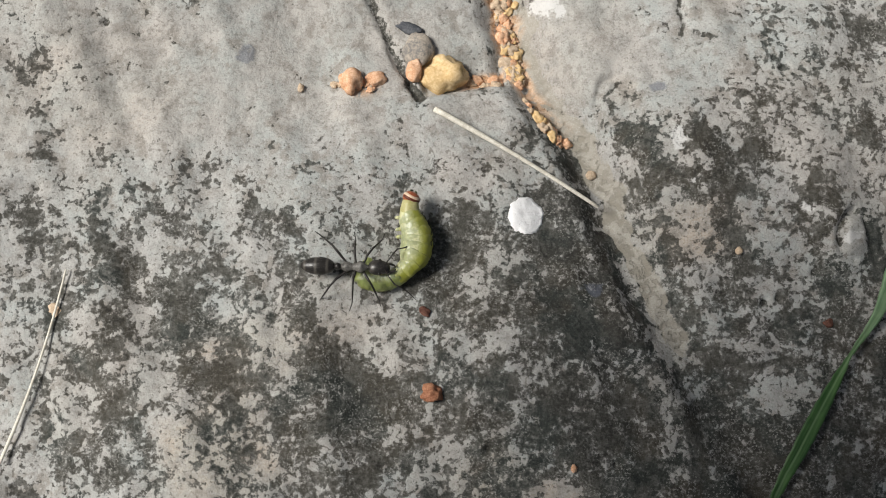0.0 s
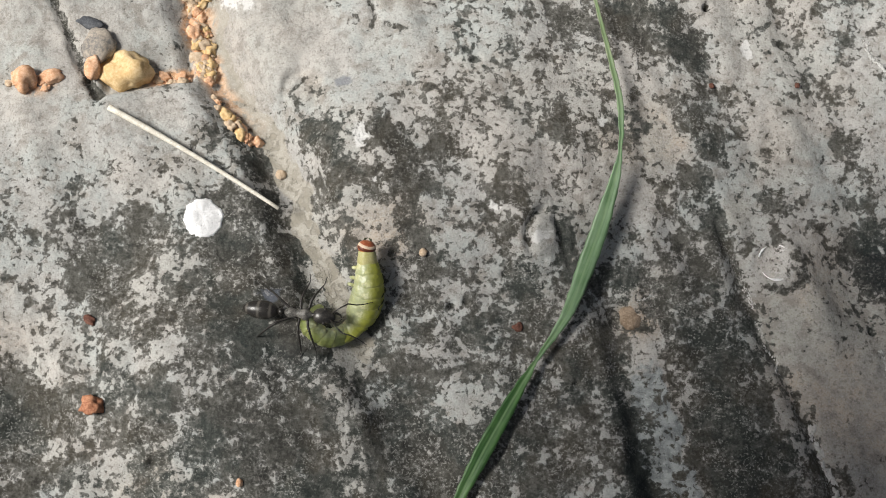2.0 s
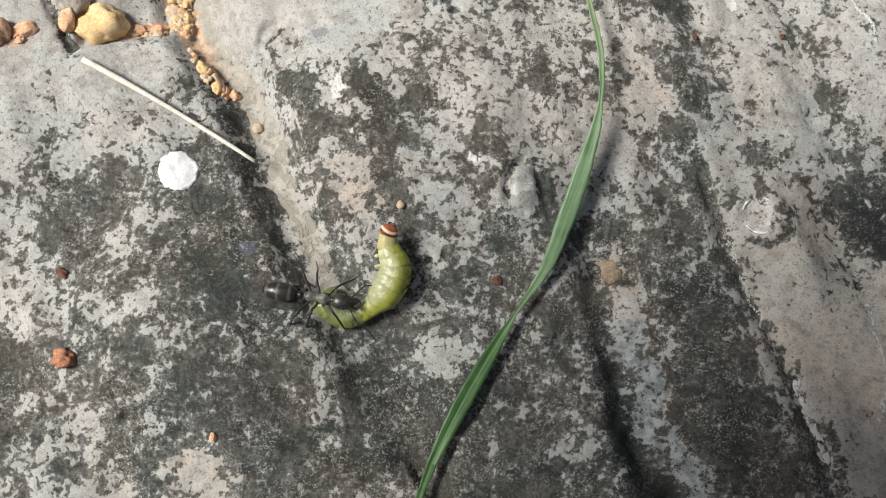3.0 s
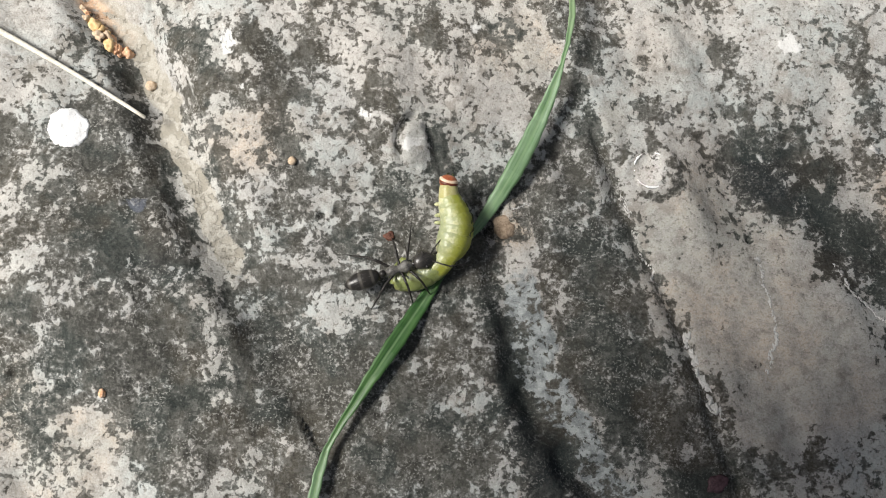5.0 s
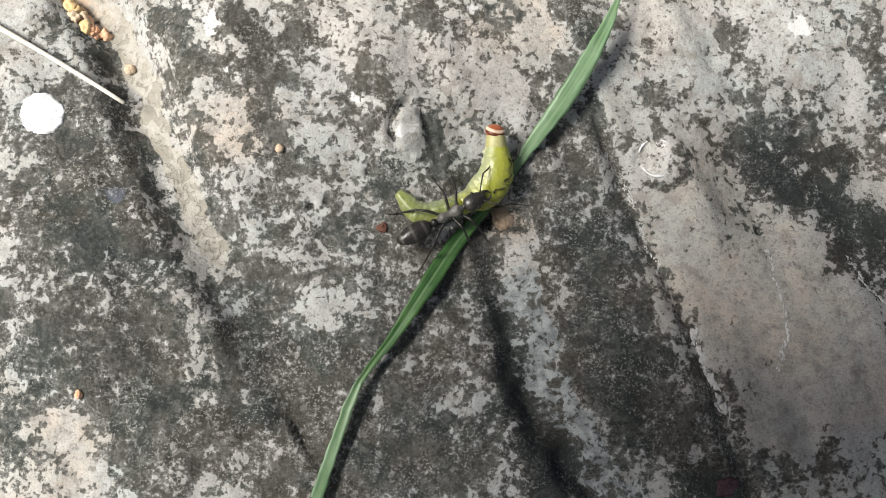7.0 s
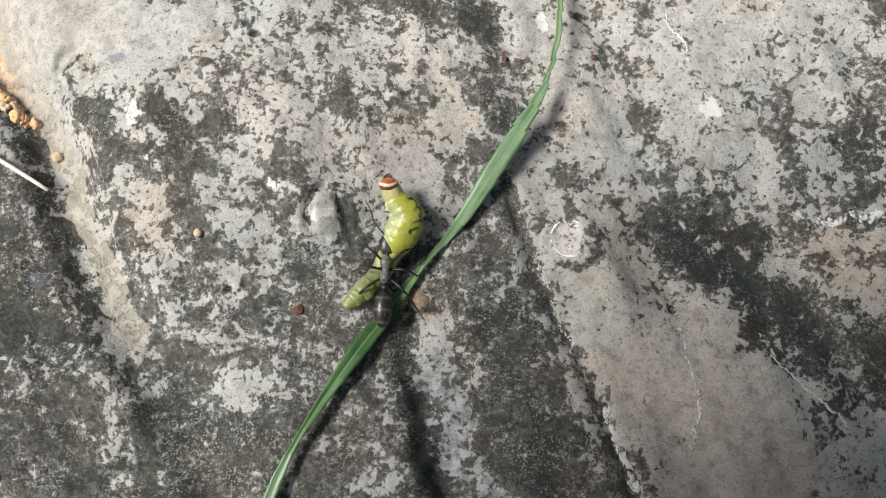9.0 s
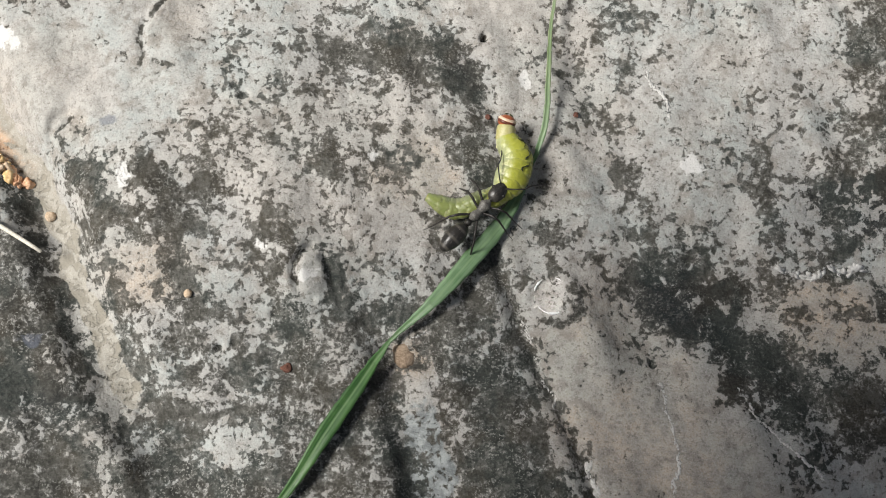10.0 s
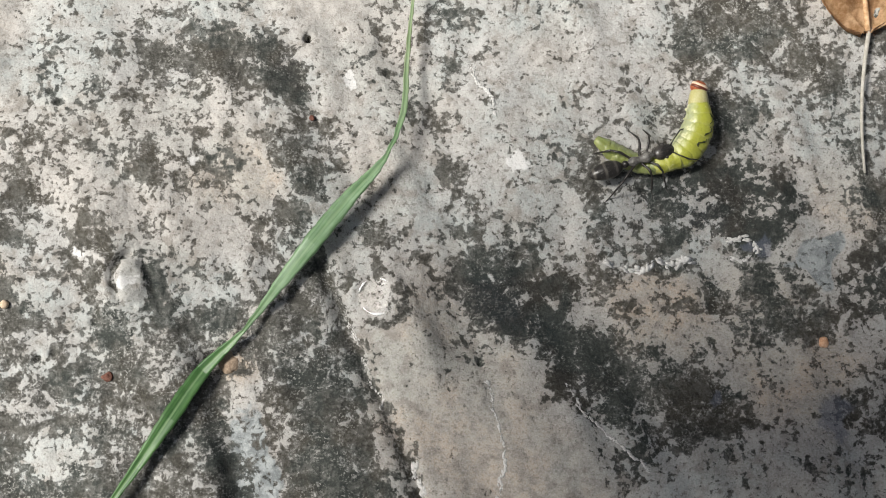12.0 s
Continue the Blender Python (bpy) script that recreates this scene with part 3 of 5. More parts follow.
stain(-43, 14, 2.0, 3.3, 0.12, 0.0, 0.4)
stain(-33, 20, 3.3, 1.8, 0.30, 0.0, 0.0)
stain(-46, -2, 2.0, 2.4, 0.18, 0.0, 0.0)
stain(-10, 3, 2.9, 2.0, 0.03, 0.0, 0.0)
stain(-13, 12, 2.0, 2.0, 0.10, 0.0, 0.0)
stain(8, 22, 1.3, 1.3, 0.63, 0.0, 0.0)
stain(7, 9, 2.0, 2.4, 0.32, 0.0, 0.1)
stain(9, 7, 1.6, 1.1, 0.29, 0.0, 0.1)
stain(17, 13, 2.0, 2.0, 0.28, 0.0, 0.0)
stain(28, 9, 1.3, 2.4, 0.49, 0.0, 0.0)
stain(11, -2, 2.8, 2.9, 0.20, 0.8, 0.1)
stain(19, -2, 2.0, 2.0, 0.24, 0.0, 0.1)
stain(39, 7, 1.8, 1.6, 0.53, 0.0, 0.0)
stain(34, -5, 1.8, 1.8, 0.44, 0.0, 0.0)
stain(42, 11, 2.0, 1.6, 0.56, 0.0, 0.0)
stain(51, 13, 2.1, 2.0, 0.54, 0.0, 0.2)
stain(55, 9, 1.8, 2.0, 0.41, 0.0, 0.2)
stain(57, 15, 1.6, 2.0, 0.56, 0.0, 0.2)
stain(39, 17, 1.6, 1.6, 0.11, 0.0, 0.0)
stain(53, 17, 1.8, 1.6, 0.26, 0.0, 0.2)
stain(35, 48, 1.3, 2.3, 0.70, 0.0, 0.0)
stain(37, 42, 0.7, 0.7, 0.75, 0.0, 0.0)
stain(31, 52, 1.5, 1.5, 0.81, 0.5, 0.0)
stain(33, 44, 1.5, 1.6, 0.28, 0.0, 0.0)
stain(41, 43, 2.0, 1.8, 0.10, 0.0, 0.3)
stain(35, 36, 1.5, 1.6, 0.15, 0.0, 0.0)
stain(54, 43, 2.0, 2.0, 0.44, 0.0, 0.2)
stain(44, 49, 2.0, 2.0, 0.67, 0.0, 0.2)
stain(42, 30, 3.3, 3.1, 0.58, 0.6, 0.1)
stain(37, 36, 2.0, 2.0, 0.61, 0.0, 0.0)
stain(56, 34, 2.0, 1.3, 0.86, 0.0, 0.0)
stain(63, 29, 1.2, 2.0, 1.03, 0.0, 0.0)
stain(56, 33, 1.1, 1.0, 0.14, 0.0, 0.0)
stain(45, 37, 1.5, 1.8, 0.21, 0.0, 0.0)
stain(38, 44, 2.4, 2.4, 0.25, 0.0, 0.0)
stain(35, 36, 1.0, 1.1, 0.19, 0.0, 0.0)
stain(40, 36, 1.1, 1.3, 0.15, 0.0, 0.0)
stain(44, 21, 1.6, 1.5, 0.16, 0.0, 0.0)
stain(41, 22, 1.5, 1.1, 0.20, 0.0, 0.1)
stain(60, 23, 1.6, 2.4, 0.35, 0.0, 0.0)
stain(55, 19, 1.6, 2.0, 0.50, 0.0, 0.0)
stain(78, 43, 3.7, 2.6, 0.75, 0.6, 0.0)
stain(98, 44, 4.1, 3.3, 0.77, 0.2, 0.0)
stain(73, 36, 3.3, 2.9, 0.77, 0.0, 0.0)
stain(91, 33, 2.0, 1.8, 0.62, 0.6, 0.0)
stain(84, 36, 1.5, 2.4, 0.14, 0.0, 0.0)
stain(88, 31, 1.0, 2.6, 0.01, 0.0, 0.2)
stain(97, 34, 1.6, 1.3, 0.12, 0.0, 0.0)
stain(108, 44, 1.8, 2.0, 0.14, 0.0, 0.0)
stain(115, 26, 3.7, 2.9, 0.20, 0.0, 0.8)
stain(118, 23, 2.4, 2.0, 0.11, 0.0, 0.8)
stain(117, 25, 0.8, 0.8, 1.12, 0.0, 0.0)
stain(125, 20, 1.6, 1.6, 0.63, 0.0, 0.0)
stain(96, 25, 2.1, 2.1, 0.60, 0.0, 0.2)
stain(35, 15, 1.3, 2.4, 0.76, 0.5, 0.0)
stain(37, 12, 1.1, 2.0, 0.74, 0.5, 0.0)
stain(51, 13, 2.3, 2.4, 0.70, 0.0, 0.0)
stain(47, 10, 2.4, 1.8, 0.51, 0.0, 0.1)
stain(51, 6, 2.8, 2.1, 0.63, 0.0, 0.1)
stain(42, 11, 1.6, 1.6, 0.51, 0.0, 0.0)
stain(40, 8, 1.6, 1.6, 0.56, 0.0, 0.0)
stain(44, 0, 2.6, 1.1, 0.64, 0.0, 0.0)
stain(29, 7, 1.5, 2.1, 0.73, 0.0, 0.0)
stain(18, 8, 2.0, 2.0, 0.55, 0.0, 0.0)
stain(15, -0, 2.0, 2.9, 0.29, 0.0, 0.1)
stain(15, -7, 2.9, 3.3, 0.44, 0.4, 0.1)
stain(37, -12, 1.5, 2.3, 0.51, 0.0, 0.0)
stain(43, -3, 0.7, 0.6, 0.75, 0.0, 0.0)
stain(46, -10, 0.7, 0.8, 0.42, 0.0, 0.0)
stain(59, -5, 0.7, 0.7, 0.80, 0.0, 0.0)
stain(64, 0, 0.8, 1.5, 0.67, 0.0, 0.0)
stain(25, -7, 2.4, 2.0, 0.32, 0.6, 0.0)
stain(40, -7, 2.9, 2.4, -0.05, 0.0, 0.3)
stain(55, -7, 3.3, 3.3, 0.02, 0.0, 0.0)
stain(31, -2, 2.4, 1.6, 0.33, 0.0, 0.0)
stain(56, 7, 2.0, 2.0, 0.14, 0.0, 0.0)
stain(57, -0, 1.5, 2.4, 0.05, 0.0, 0.2)
stain(78, 10, 2.4, 3.7, 0.82, 0.0, 0.0)
stain(82, -2, 1.8, 2.1, 0.43, 0.0, 0.2)
stain(86, -9, 2.8, 2.8, 0.38, 0.0, 0.4)
stain(91, 6, 1.8, 1.8, 0.62, 0.0, 0.0)
stain(93, -8, 1.0, 1.1, 0.48, 0.0, 0.0)
stain(87, 8, 2.0, 3.3, 0.19, 0.0, 0.0)
stain(89, -3, 2.9, 3.3, -0.05, 0.0, 0.6)
stain(98, -4, 2.0, 2.4, 0.41, 0.3, 0.0)
# the trough's band again, darkened for its stain and for shade
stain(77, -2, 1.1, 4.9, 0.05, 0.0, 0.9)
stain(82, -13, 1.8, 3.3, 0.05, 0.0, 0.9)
stain(105, 8, 4.1, 4.1, 0.92, 0.6, 0.0)
stain(117, -0, 3.7, 3.7, 1.12, 0.5, 0.0)
stain(100, 12, 2.9, 2.9, 0.97, 0.5, 0.0)
stain(111, -10, 3.7, 2.9, 1.12, 0.5, 0.0)
stain(116, -14, 4.1, 2.0, 0.50, 0.0, 0.0)
stain(123, 10, 2.0, 2.0, 0.35, 0.0, 0.5)
stain(105, -15, 2.4, 1.6, 0.23, 0.0, 0.0)
stain(63, 55, 5.7, 4.9, 0.79, 0.0, 0.0)
stain(83, 52, 2.1, 2.0, 0.62, 0.0, 0.0)
stain(77, 44, 3.7, 2.6, 0.71, 0.6, 0.0)
stain(63, 46, 2.0, 2.0, 0.65, 0.0, 0.0)
stain(91, 55, 2.4, 3.3, 0.73, 0.0, 0.0)
stain(82, 59, 2.8, 2.1, 0.20, 0.0, 0.3)
stain(69, 61, 2.4, 1.5, 0.19, 0.0, 0.0)
stain(86, 57, 1.3, 1.1, 0.06, 0.0, 0.6)
stain(72, 47, 1.8, 1.8, 0.23, 0.0, 0.0)
stain(60, 46, 1.6, 2.4, 0.30, 0.0, 0.0)
stain(86, 45, 1.8, 2.3, 0.11, 0.0, 0.0)
stain(89, 42, 1.3, 1.8, 0.14, 0.0, 0.0)
stain(84, 38, 1.6, 2.0, 0.07, 0.0, 0.2)
stain(66, 36, 1.5, 1.5, 0.18, 0.0, 0.0)
stain(51, 52, 1.5, 2.4, 0.52, 0.0, 0.0)
stain(48, 42, 1.5, 1.8, 0.52, 0.0, 0.0)
stain(95, 48, 2.0, 1.6, 0.31, 0.0, 0.0)
stain(97, 36, 1.8, 1.3, 0.27, 0.0, 0.0)
stain(64, 42, 2.0, 1.8, 0.77, 0.0, 0.0)
stain(124, 55, 4.9, 3.3, 0.79, 0.0, 0.0)
stain(136, 63, 4.1, 2.9, 0.80, 0.0, 0.0)
stain(115, 48, 4.1, 2.4, 0.52, 0.0, 0.0)
stain(124, 43, 1.5, 1.1, 0.57, 0.0, 0.1)
stain(109, 58, 1.0, 2.0, 0.13, 0.0, 0.0)
stain(138, 50, 2.9, 1.1, 0.07, 0.0, 0.0)
stain(144, 62, 1.8, 2.0, 0.19, 0.0, 0.0)
stain(149, 51, 1.8, 1.8, 0.10, 0.0, 0.0)
stain(149, 36, 3.3, 1.8, 0.20, 0.0, 0.8)
stain(139, 43, 2.0, 1.3, 0.23, 0.0, 0.3)
stain(163, 55, 2.4, 2.0, 0.25, 0.0, 0.1)
stain(165, 47, 2.4, 2.0, 0.58, 0.0, 0.0)
stain(51, 8, 1.8, 2.1, 0.61, 0.0, 0.1)
stain(46, 8, 1.5, 2.1, 0.59, 0.0, 0.1)
stain(61, 29, 1.8, 1.8, 0.89, 0.0, 0.0)
stain(74, 30, 3.3, 1.5, 0.62, 0.0, 0.0)
stain(78, 18, 1.1, 2.6, 0.64, 0.7, 0.1)
stain(79, 12, 2.8, 3.3, 0.70, 0.0, 0.0)
stain(51, 22, 2.0, 2.3, 0.91, 0.0, 0.0)
stain(58, 14, 1.8, 2.0, 0.75, 0.0, 0.0)
stain(87, 21, 1.6, 1.5, 0.71, 0.0, 0.0)
stain(91, 4, 1.6, 1.6, 0.52, 0.0, 0.0)
stain(66, 30, 1.0, 2.8, 0.07, 0.0, 0.4)
stain(55, 12, 1.6, 2.0, 0.15, 0.0, 0.0)
stain(84, 12, 2.0, 3.3, 0.22, 0.0, 0.0)
stain(87, 2, 2.4, 2.0, 0.08, 0.0, 0.1)
stain(90, 16, 1.3, 2.9, 0.34, 0.0, 0.0)
stain(74, 11, 1.3, 2.0, 0.34, 0.0, 0.0)
stain(73, 3, 1.5, 1.8, 0.26, 0.0, 0.0)
stain(88, 29, 1.5, 1.5, 0.21, 0.0, 0.0)
stain(117, 25, 0.7, 0.7, 1.12, 0.0, 0.0)
stain(121, 24, 0.5, 0.7, 0.95, 0.0, 0.0)
stain(125, 21, 1.5, 2.0, 0.81, 0.0, 0.0)
stain(137, 21, 3.3, 2.9, 0.47, 0.9, 0.1)
stain(155, 11, 4.1, 2.1, 0.77, 0.8, 0.1)
stain(154, 23, 1.8, 1.8, 0.58, 0.7, 0.1)
stain(141, 2, 2.0, 2.0, 0.62, 0.5, 0.3)
stain(159, 28, 2.0, 1.8, 0.58, 0.0, 0.6)
stain(115, 27, 3.7, 2.1, 0.18, 0.0, 0.9)
stain(124, 17, 2.4, 2.4, 0.12, 0.0, 0.9)
stain(133, 8, 2.9, 2.9, 0.34, 0.0, 0.2)
stain(126, 12, 2.0, 2.3, 0.30, 0.0, 0.7)
stain(152, 19, 1.6, 1.6, 0.16, 0.0, 0.0)
stain(144, 23, 1.5, 2.4, 0.01, 0.0, 0.3)
stain(161, -1, 2.4, 2.4, 0.37, 0.0, 0.3)
stain(141, 12, 2.9, 2.0, 0.03, 0.0, 0.3)
stain(159, 20, 2.0, 1.6, 0.41, 0.0, 0.2)
stain(50, 66, 5.0, 5.0, 0.81, 0.1, 0.0)
stain(60, 71, 5.0, 5.0, 0.83, 0.1, 0.0)
stain(74, 73, 5.0, 5.0, 0.79, 0.1, 0.0)
stain(90, 71, 6.0, 6.0, 0.93, 0.1, 0.0)
stain(106, 71, 6.0, 6.0, 0.63, 0.1, 0.0)
# dark patch painted in for a hollow round the petal
stain(102, -16, 3.0, 2.0, -0.05, 0.0, 1.0)
stain(44.8, 65.7, 3.2, 4.4, 1.10, 0.4, 0.0)
stain(40, 70, 5.0, 5.0, 0.98, 0.1, 0.0)

def axis(lo, hi, step, far):
    inner = np.arange(lo, hi + step / 2, step)
    grow = [step]
    while sum(grow) < far:
        grow.append(grow[-1] * 1.16)
    out = np.cumsum(grow)
    return np.concatenate([lo - out[::-1], inner, inner[-1] + out])


def build_ground():
    xs, ys = axis(-66, 180, 0.42, 6e4), axis(-26, 80, 0.42, 6e4)
    x, y = np.meshgrid(xs, ys)
    z = relief(x, y)
    wx, wy = x + 0.9 * lattice(x, y, 5.5, 21) + 0.7 * lattice(x, y, 2.0, 23), y + 0.9 * lattice(x, y, 5.1, 22) + 0.7 * lattice(x, y, 1.8, 24)
    total, cover, warmth, soot_shade = np.full(x.shape, 0.04), np.full(x.shape, 0.04 * 0.55), np.zeros(x.shape), np.zeros(x.shape)
    for a, b, rx, ry, c, u, v in STAINS:
        q = ((wx - a) / (rx + 0.4)) ** 2 + ((wy - b) / (ry + 0.4)) ** 2
        w = np.exp(-q) / (0.4 + q)
        total, cover, warmth, soot_shade = total + w, cover + w * c, warmth + w * u, soot_shade + w * v
    cover, warmth, soot_shade = cover / total, warmth / total, soot_shade / total
    warmth = np.clip(0.2 + 1.6 * (warmth - 0.2), 0, 1)
    streak = lattice(0.93 * y - 0.37 * x, 3.4 * (0.93 * x + 0.37 * y), 21, 31) + 0.7 * lattice(0.93 * y - 0.37 * x, 3.0 * (0.93 * x + 0.37 * y), 9, 32)
    cover = 0.46 + (cover - 0.46) * 0.92
    cover = cover + 0.13 * streak * (1 - np.abs(2 * cover - 1)) * 2
    plain, chalk = np.zeros(x.shape), np.zeros(x.shape)
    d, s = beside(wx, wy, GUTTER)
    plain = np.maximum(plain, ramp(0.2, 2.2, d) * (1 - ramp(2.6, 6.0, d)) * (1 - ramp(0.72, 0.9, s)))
    # the gutter wall's shade, put into the colour: less crust, blue-black tint
    wall_dark = np.exp(-((d + 1.0) / 1.6) ** 2) * ramp(0.25, 0.4, s) * (1 - 0.6 * ramp(0.7, 0.9, s))
    cover, soot_shade = cover * (1 - 0.45 * wall_dark), np.maximum(soot_shade, 0.55 * wall_dark)
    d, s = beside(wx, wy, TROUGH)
    # the trough's dark stain and its wall's shade, both put into the colour
    wall_dark = np.exp(-((d - 0.3) / 2.2) ** 2) * ramp(0.3, 0.6, s)
    cover, soot_shade = cover * (1 - 0.65 * wall_dark), np.maximum(soot_shade, 0.6 * wall_dark)
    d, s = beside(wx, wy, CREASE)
    # less crust, so darker, along the crease
    wall_dark = np.exp(-((d + 0.4) / 1.3) ** 2) * ramp(0.2, 0.4, s)
    cover = cover * (1 - 0.6 * wall_dark)
    ring, turned = np.hypot(wx - 96.2, wy - 26.1), np.arctan2(wy - 26.1, wx - 96.2)
    for a in (-0.5, -1.5, 2.6):
        cover = cover * (1 - 0.75 * np.exp(-((ring - 4.2) / 0.55) ** 2 - (((turned - a + math.pi) % (2 * math.pi) - math.pi) / 0.5) ** 2))
    d, s = beside(x, y, FLAW)
    cover = cover * (1 - np.exp(-(d / 0.6) ** 2))
    for line in CRACKS:
        d, s = beside(x, y, line)
        cover = cover * (1 - 0.7 * np.exp(-(d / 0.4) ** 2))
    for a, b, r in ((37.5, 43.5, 1.2), (40.5, 37.5, 0.5), (63.4, 29.6, 1.1), (43.3, 71.9, 0.8), (19.0, 65.5, 2.4), (21.5, 63.5, 1.3), (94.8, 57.2, 1.1), (72, 45.4, 0.8), (117, 44.5, 1.6), (96.9, 27.6, 0.5), (57, 34.4, 0.7)):
        chalk = np.maximum(chalk, np.exp(-(((wx - a) / r) ** 2 + ((wy - b) / r) ** 2) ** 1.5))
    d, s = beside(wx, wy, GUTTER)
    clay = ramp(-1.4, 0.2, d) * (1 - ramp(1.8, 3.4, d)) * ramp(0.06, 0.1, s) * (1 - ramp(0.27, 0.40, s))
    d, s = beside(wx, wy, EDGE)
    clay = np.maximum(clay, ramp(0.0, 0.5, d) * (1 - ramp(1.4, 2.8, d)) * ramp(0.35, 0.55, s) * (1 - ramp(0.98, 1.0, s)))
    clay = np.maximum(clay, np.exp(-(((wx + 8) / 3.4) ** 2 + ((wy - 52.6) / 1.5) ** 2) ** 2) * 0.8)
    # the holes are coloured dark as well as sunk in the relief
    for a, b, r in HOLES:
        cover = cover * (1 - np.exp(-(np.hypot(x - a, y - b) / (r * 1.1)) ** 2))
        plain = plain * (1 - np.exp(-(np.hypot(x - a, y - b) / (r * 1.1)) ** 2))
    blue = np.zeros(x.shape)
    for a, b, r in ((-25.2, 57.3, 1.5), (158, 6, 3.4), (142, 9, 1.4), (25, 22, 1.3), (149, 31, 1.2), (151, 30.5, 2.2), (36, 52, 1.4)):
        blue = np.maximum(blue, np.exp(-(((wx - a) / r) ** 2 + ((wy - b) / r) ** 2)))
    d, s = beside(wx, wy, TROUGH)
    d = d + 1.2 * lattice(x, y, 4.6, 43)
    mortar = 0.85 * ramp(0.8, 2.0, d) * (1 - ramp(5.0, 7.5, d)) * ramp(0.42, 0.6, s)
    cover = cover + (0.62 - cover) * 0.6 * mortar
    mortar = np.maximum(mortar, 0.75 * np.exp(-(((wx + 2.5 * lattice(x, y, 4.1, 41) - 158.2) / 3.6) ** 2 + ((wy + 2.5 * lattice(x, y, 3.7, 42) - 28.6) / 4.2) ** 2) ** 4))
    cover = np.maximum(cover, np.where(x > 140, mortar, 0))
    # past the slab the crust evens out
    even = ramp(110, 220, np.hypot((x - 55) * 0.75, y - 25))
    cover, warmth, soot_shade = cover * (1 - even) + 0.50 * even, warmth * (1 - even) + 0.2 * even, soot_shade * (1 - even) + 0.2 * even
    plain, chalk, clay, blue = (q * (1 - even) for q in (plain, chalk, clay, blue))
    me = bpy.data.meshes.new("ground")
    verts = np.stack([x, y, z], -1).reshape(-1, 3) * 0.001
    n, w = len(ys), len(xs)
    i = (np.arange(n - 1)[:, None] * w + np.arange(w - 1)[None, :]).ravel()
    faces = np.stack([i, i + 1, i + w + 1, i + w], -1)
    me.from_pydata(verts.tolist(), [], faces.tolist())
    me.polygons.foreach_set("use_smooth", np.ones(len(faces), bool))
    for key, values in (("cover", cover), ("warmth", warmth), ("soot_shade", soot_shade), ("plain", plain), ("chalk", chalk), ("clay", clay), ("blue", blue), ("mortar", mortar)):
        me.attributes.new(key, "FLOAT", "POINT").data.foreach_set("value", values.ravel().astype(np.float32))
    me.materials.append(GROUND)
    return tagged(new("ground", me), "weathered grey concrete ground crusted with pale lichen", "ground", kind="structure")


build_ground()


# ---- helpers for things ----
def finish(bm, name, mat, smooth=True):
    me = bpy.data.meshes.new(name)
    bmesh.ops.recalc_face_normals(bm, faces=bm.faces)
    bm.to_mesh(me)
    bm.free()
    me.polygons.foreach_set("use_smooth", [smooth] * len(me.polygons))
    me.materials.append(mat)
    return me


def part(name, bm, mat, parent, label=""):
    ob = new(name, finish(bm, name, mat))
    ob.parent = parent
    return tagged(ob, label)


def thing(name, bm, mat, m, label, category, group="", kind=""):
    ob = new(name, finish(bm, name, mat))
    ob.matrix_basis = m
    return tagged(ob, label, category, group, kind)


def tube(bm, points, radii, sides=8, flat=1.0):
    """A closed tube through points (millimetres), rounded at its ends."""
    P = [Vector(p) * 0.001 for p in points]
    rings = []
    for k, p in enumerate(P):
        d = (P[min(k + 1, len(P) - 1)] - P[max(k - 1, 0)]).normalized()
        u = d.cross(Vector((0, 0, 1)))
        u = u.normalized() if u.length > 1e-4 else Vector((1, 0, 0))
        v = u.cross(d)
        r = radii[k] * 0.001
        rings.append([bm.verts.new(p + r * (math.cos(2 * math.pi * j / sides) * u + flat * math.sin(2 * math.pi * j / sides) * v)) for j in range(sides)])
    for a, b in zip(rings, rings[1:]):
        for j in range(sides):
            bm.faces.new((a[j], a[(j + 1) % sides], b[(j + 1) % sides], b[j]))
    for ring, end, back in ((rings[0], P[0], P[1]), (rings[-1], P[-1], P[-2])):
        tip = bm.verts.new(end + (end - back).normalized() * 0.3 * min(radii[0], radii[-1]) * 0.001)
        for j in range(sides):
            bm.faces.new((ring[j], ring[(j + 1) % sides], tip))
    return bm


def spindle(bm, x0, x1, profile, wide=1.0, high=1.0, lift=0.0, sides=16, steps=22):
    """A body turned about the x axis: profile(0..1) gives its radius in millimetres."""
    rings = []
    for k in range(1, steps):
        w = 0.5 - 0.5 * math.cos(math.pi * k / steps)
        r = profile(w)
        rings.append([bm.verts.new((0.001 * (x0 + (x1 - x0) * w), 0.001 * wide * r * math.cos(2 * math.pi * j / sides), 0.001 * (lift + high * r * math.sin(2 * math.pi * j / sides)))) for j in range(sides)])
    for a, b in zip(rings, rings[1:]):
        for j in range(sides):
            bm.faces.new((a[j], b[j], b[(j + 1) % sides], a[(j + 1) % sides]))
    for ring, x in ((rings[0], x0), (rings[-1], x1)):
        tip = bm.verts.new((0.001 * x, 0, 0.001 * lift))
        for j in range(sides):
            bm.faces.new((ring[j], ring[(j + 1) % sides], tip))
    return bm


def stone(seed, rx, ry, rz, rough=0.25, detail=3):
    """An uneven lump of that half-size in millimetres."""
    bm = bmesh.new()
    bmesh.ops.create_icosphere(bm, subdivisions=detail, radius=1.0)
    shift = Vector((seed * 3.7, seed * 1.9, seed * 5.3))
    for v in bm.verts:
        d = v.co.normalized()
        k = 1 + rough * noise.noise(d * 1.3 + shift) + 0.5 * rough * noise.noise(d * 3.1 + shift) + 0.25 * rough * noise.noise(d * 8 + shift) - 0.5 * rough * abs(noise.noise(d * 2.2 - shift))
        v.co = Vector((d.x * rx, d.y * ry, d.z * rz)) * k * 0.001
    return bm


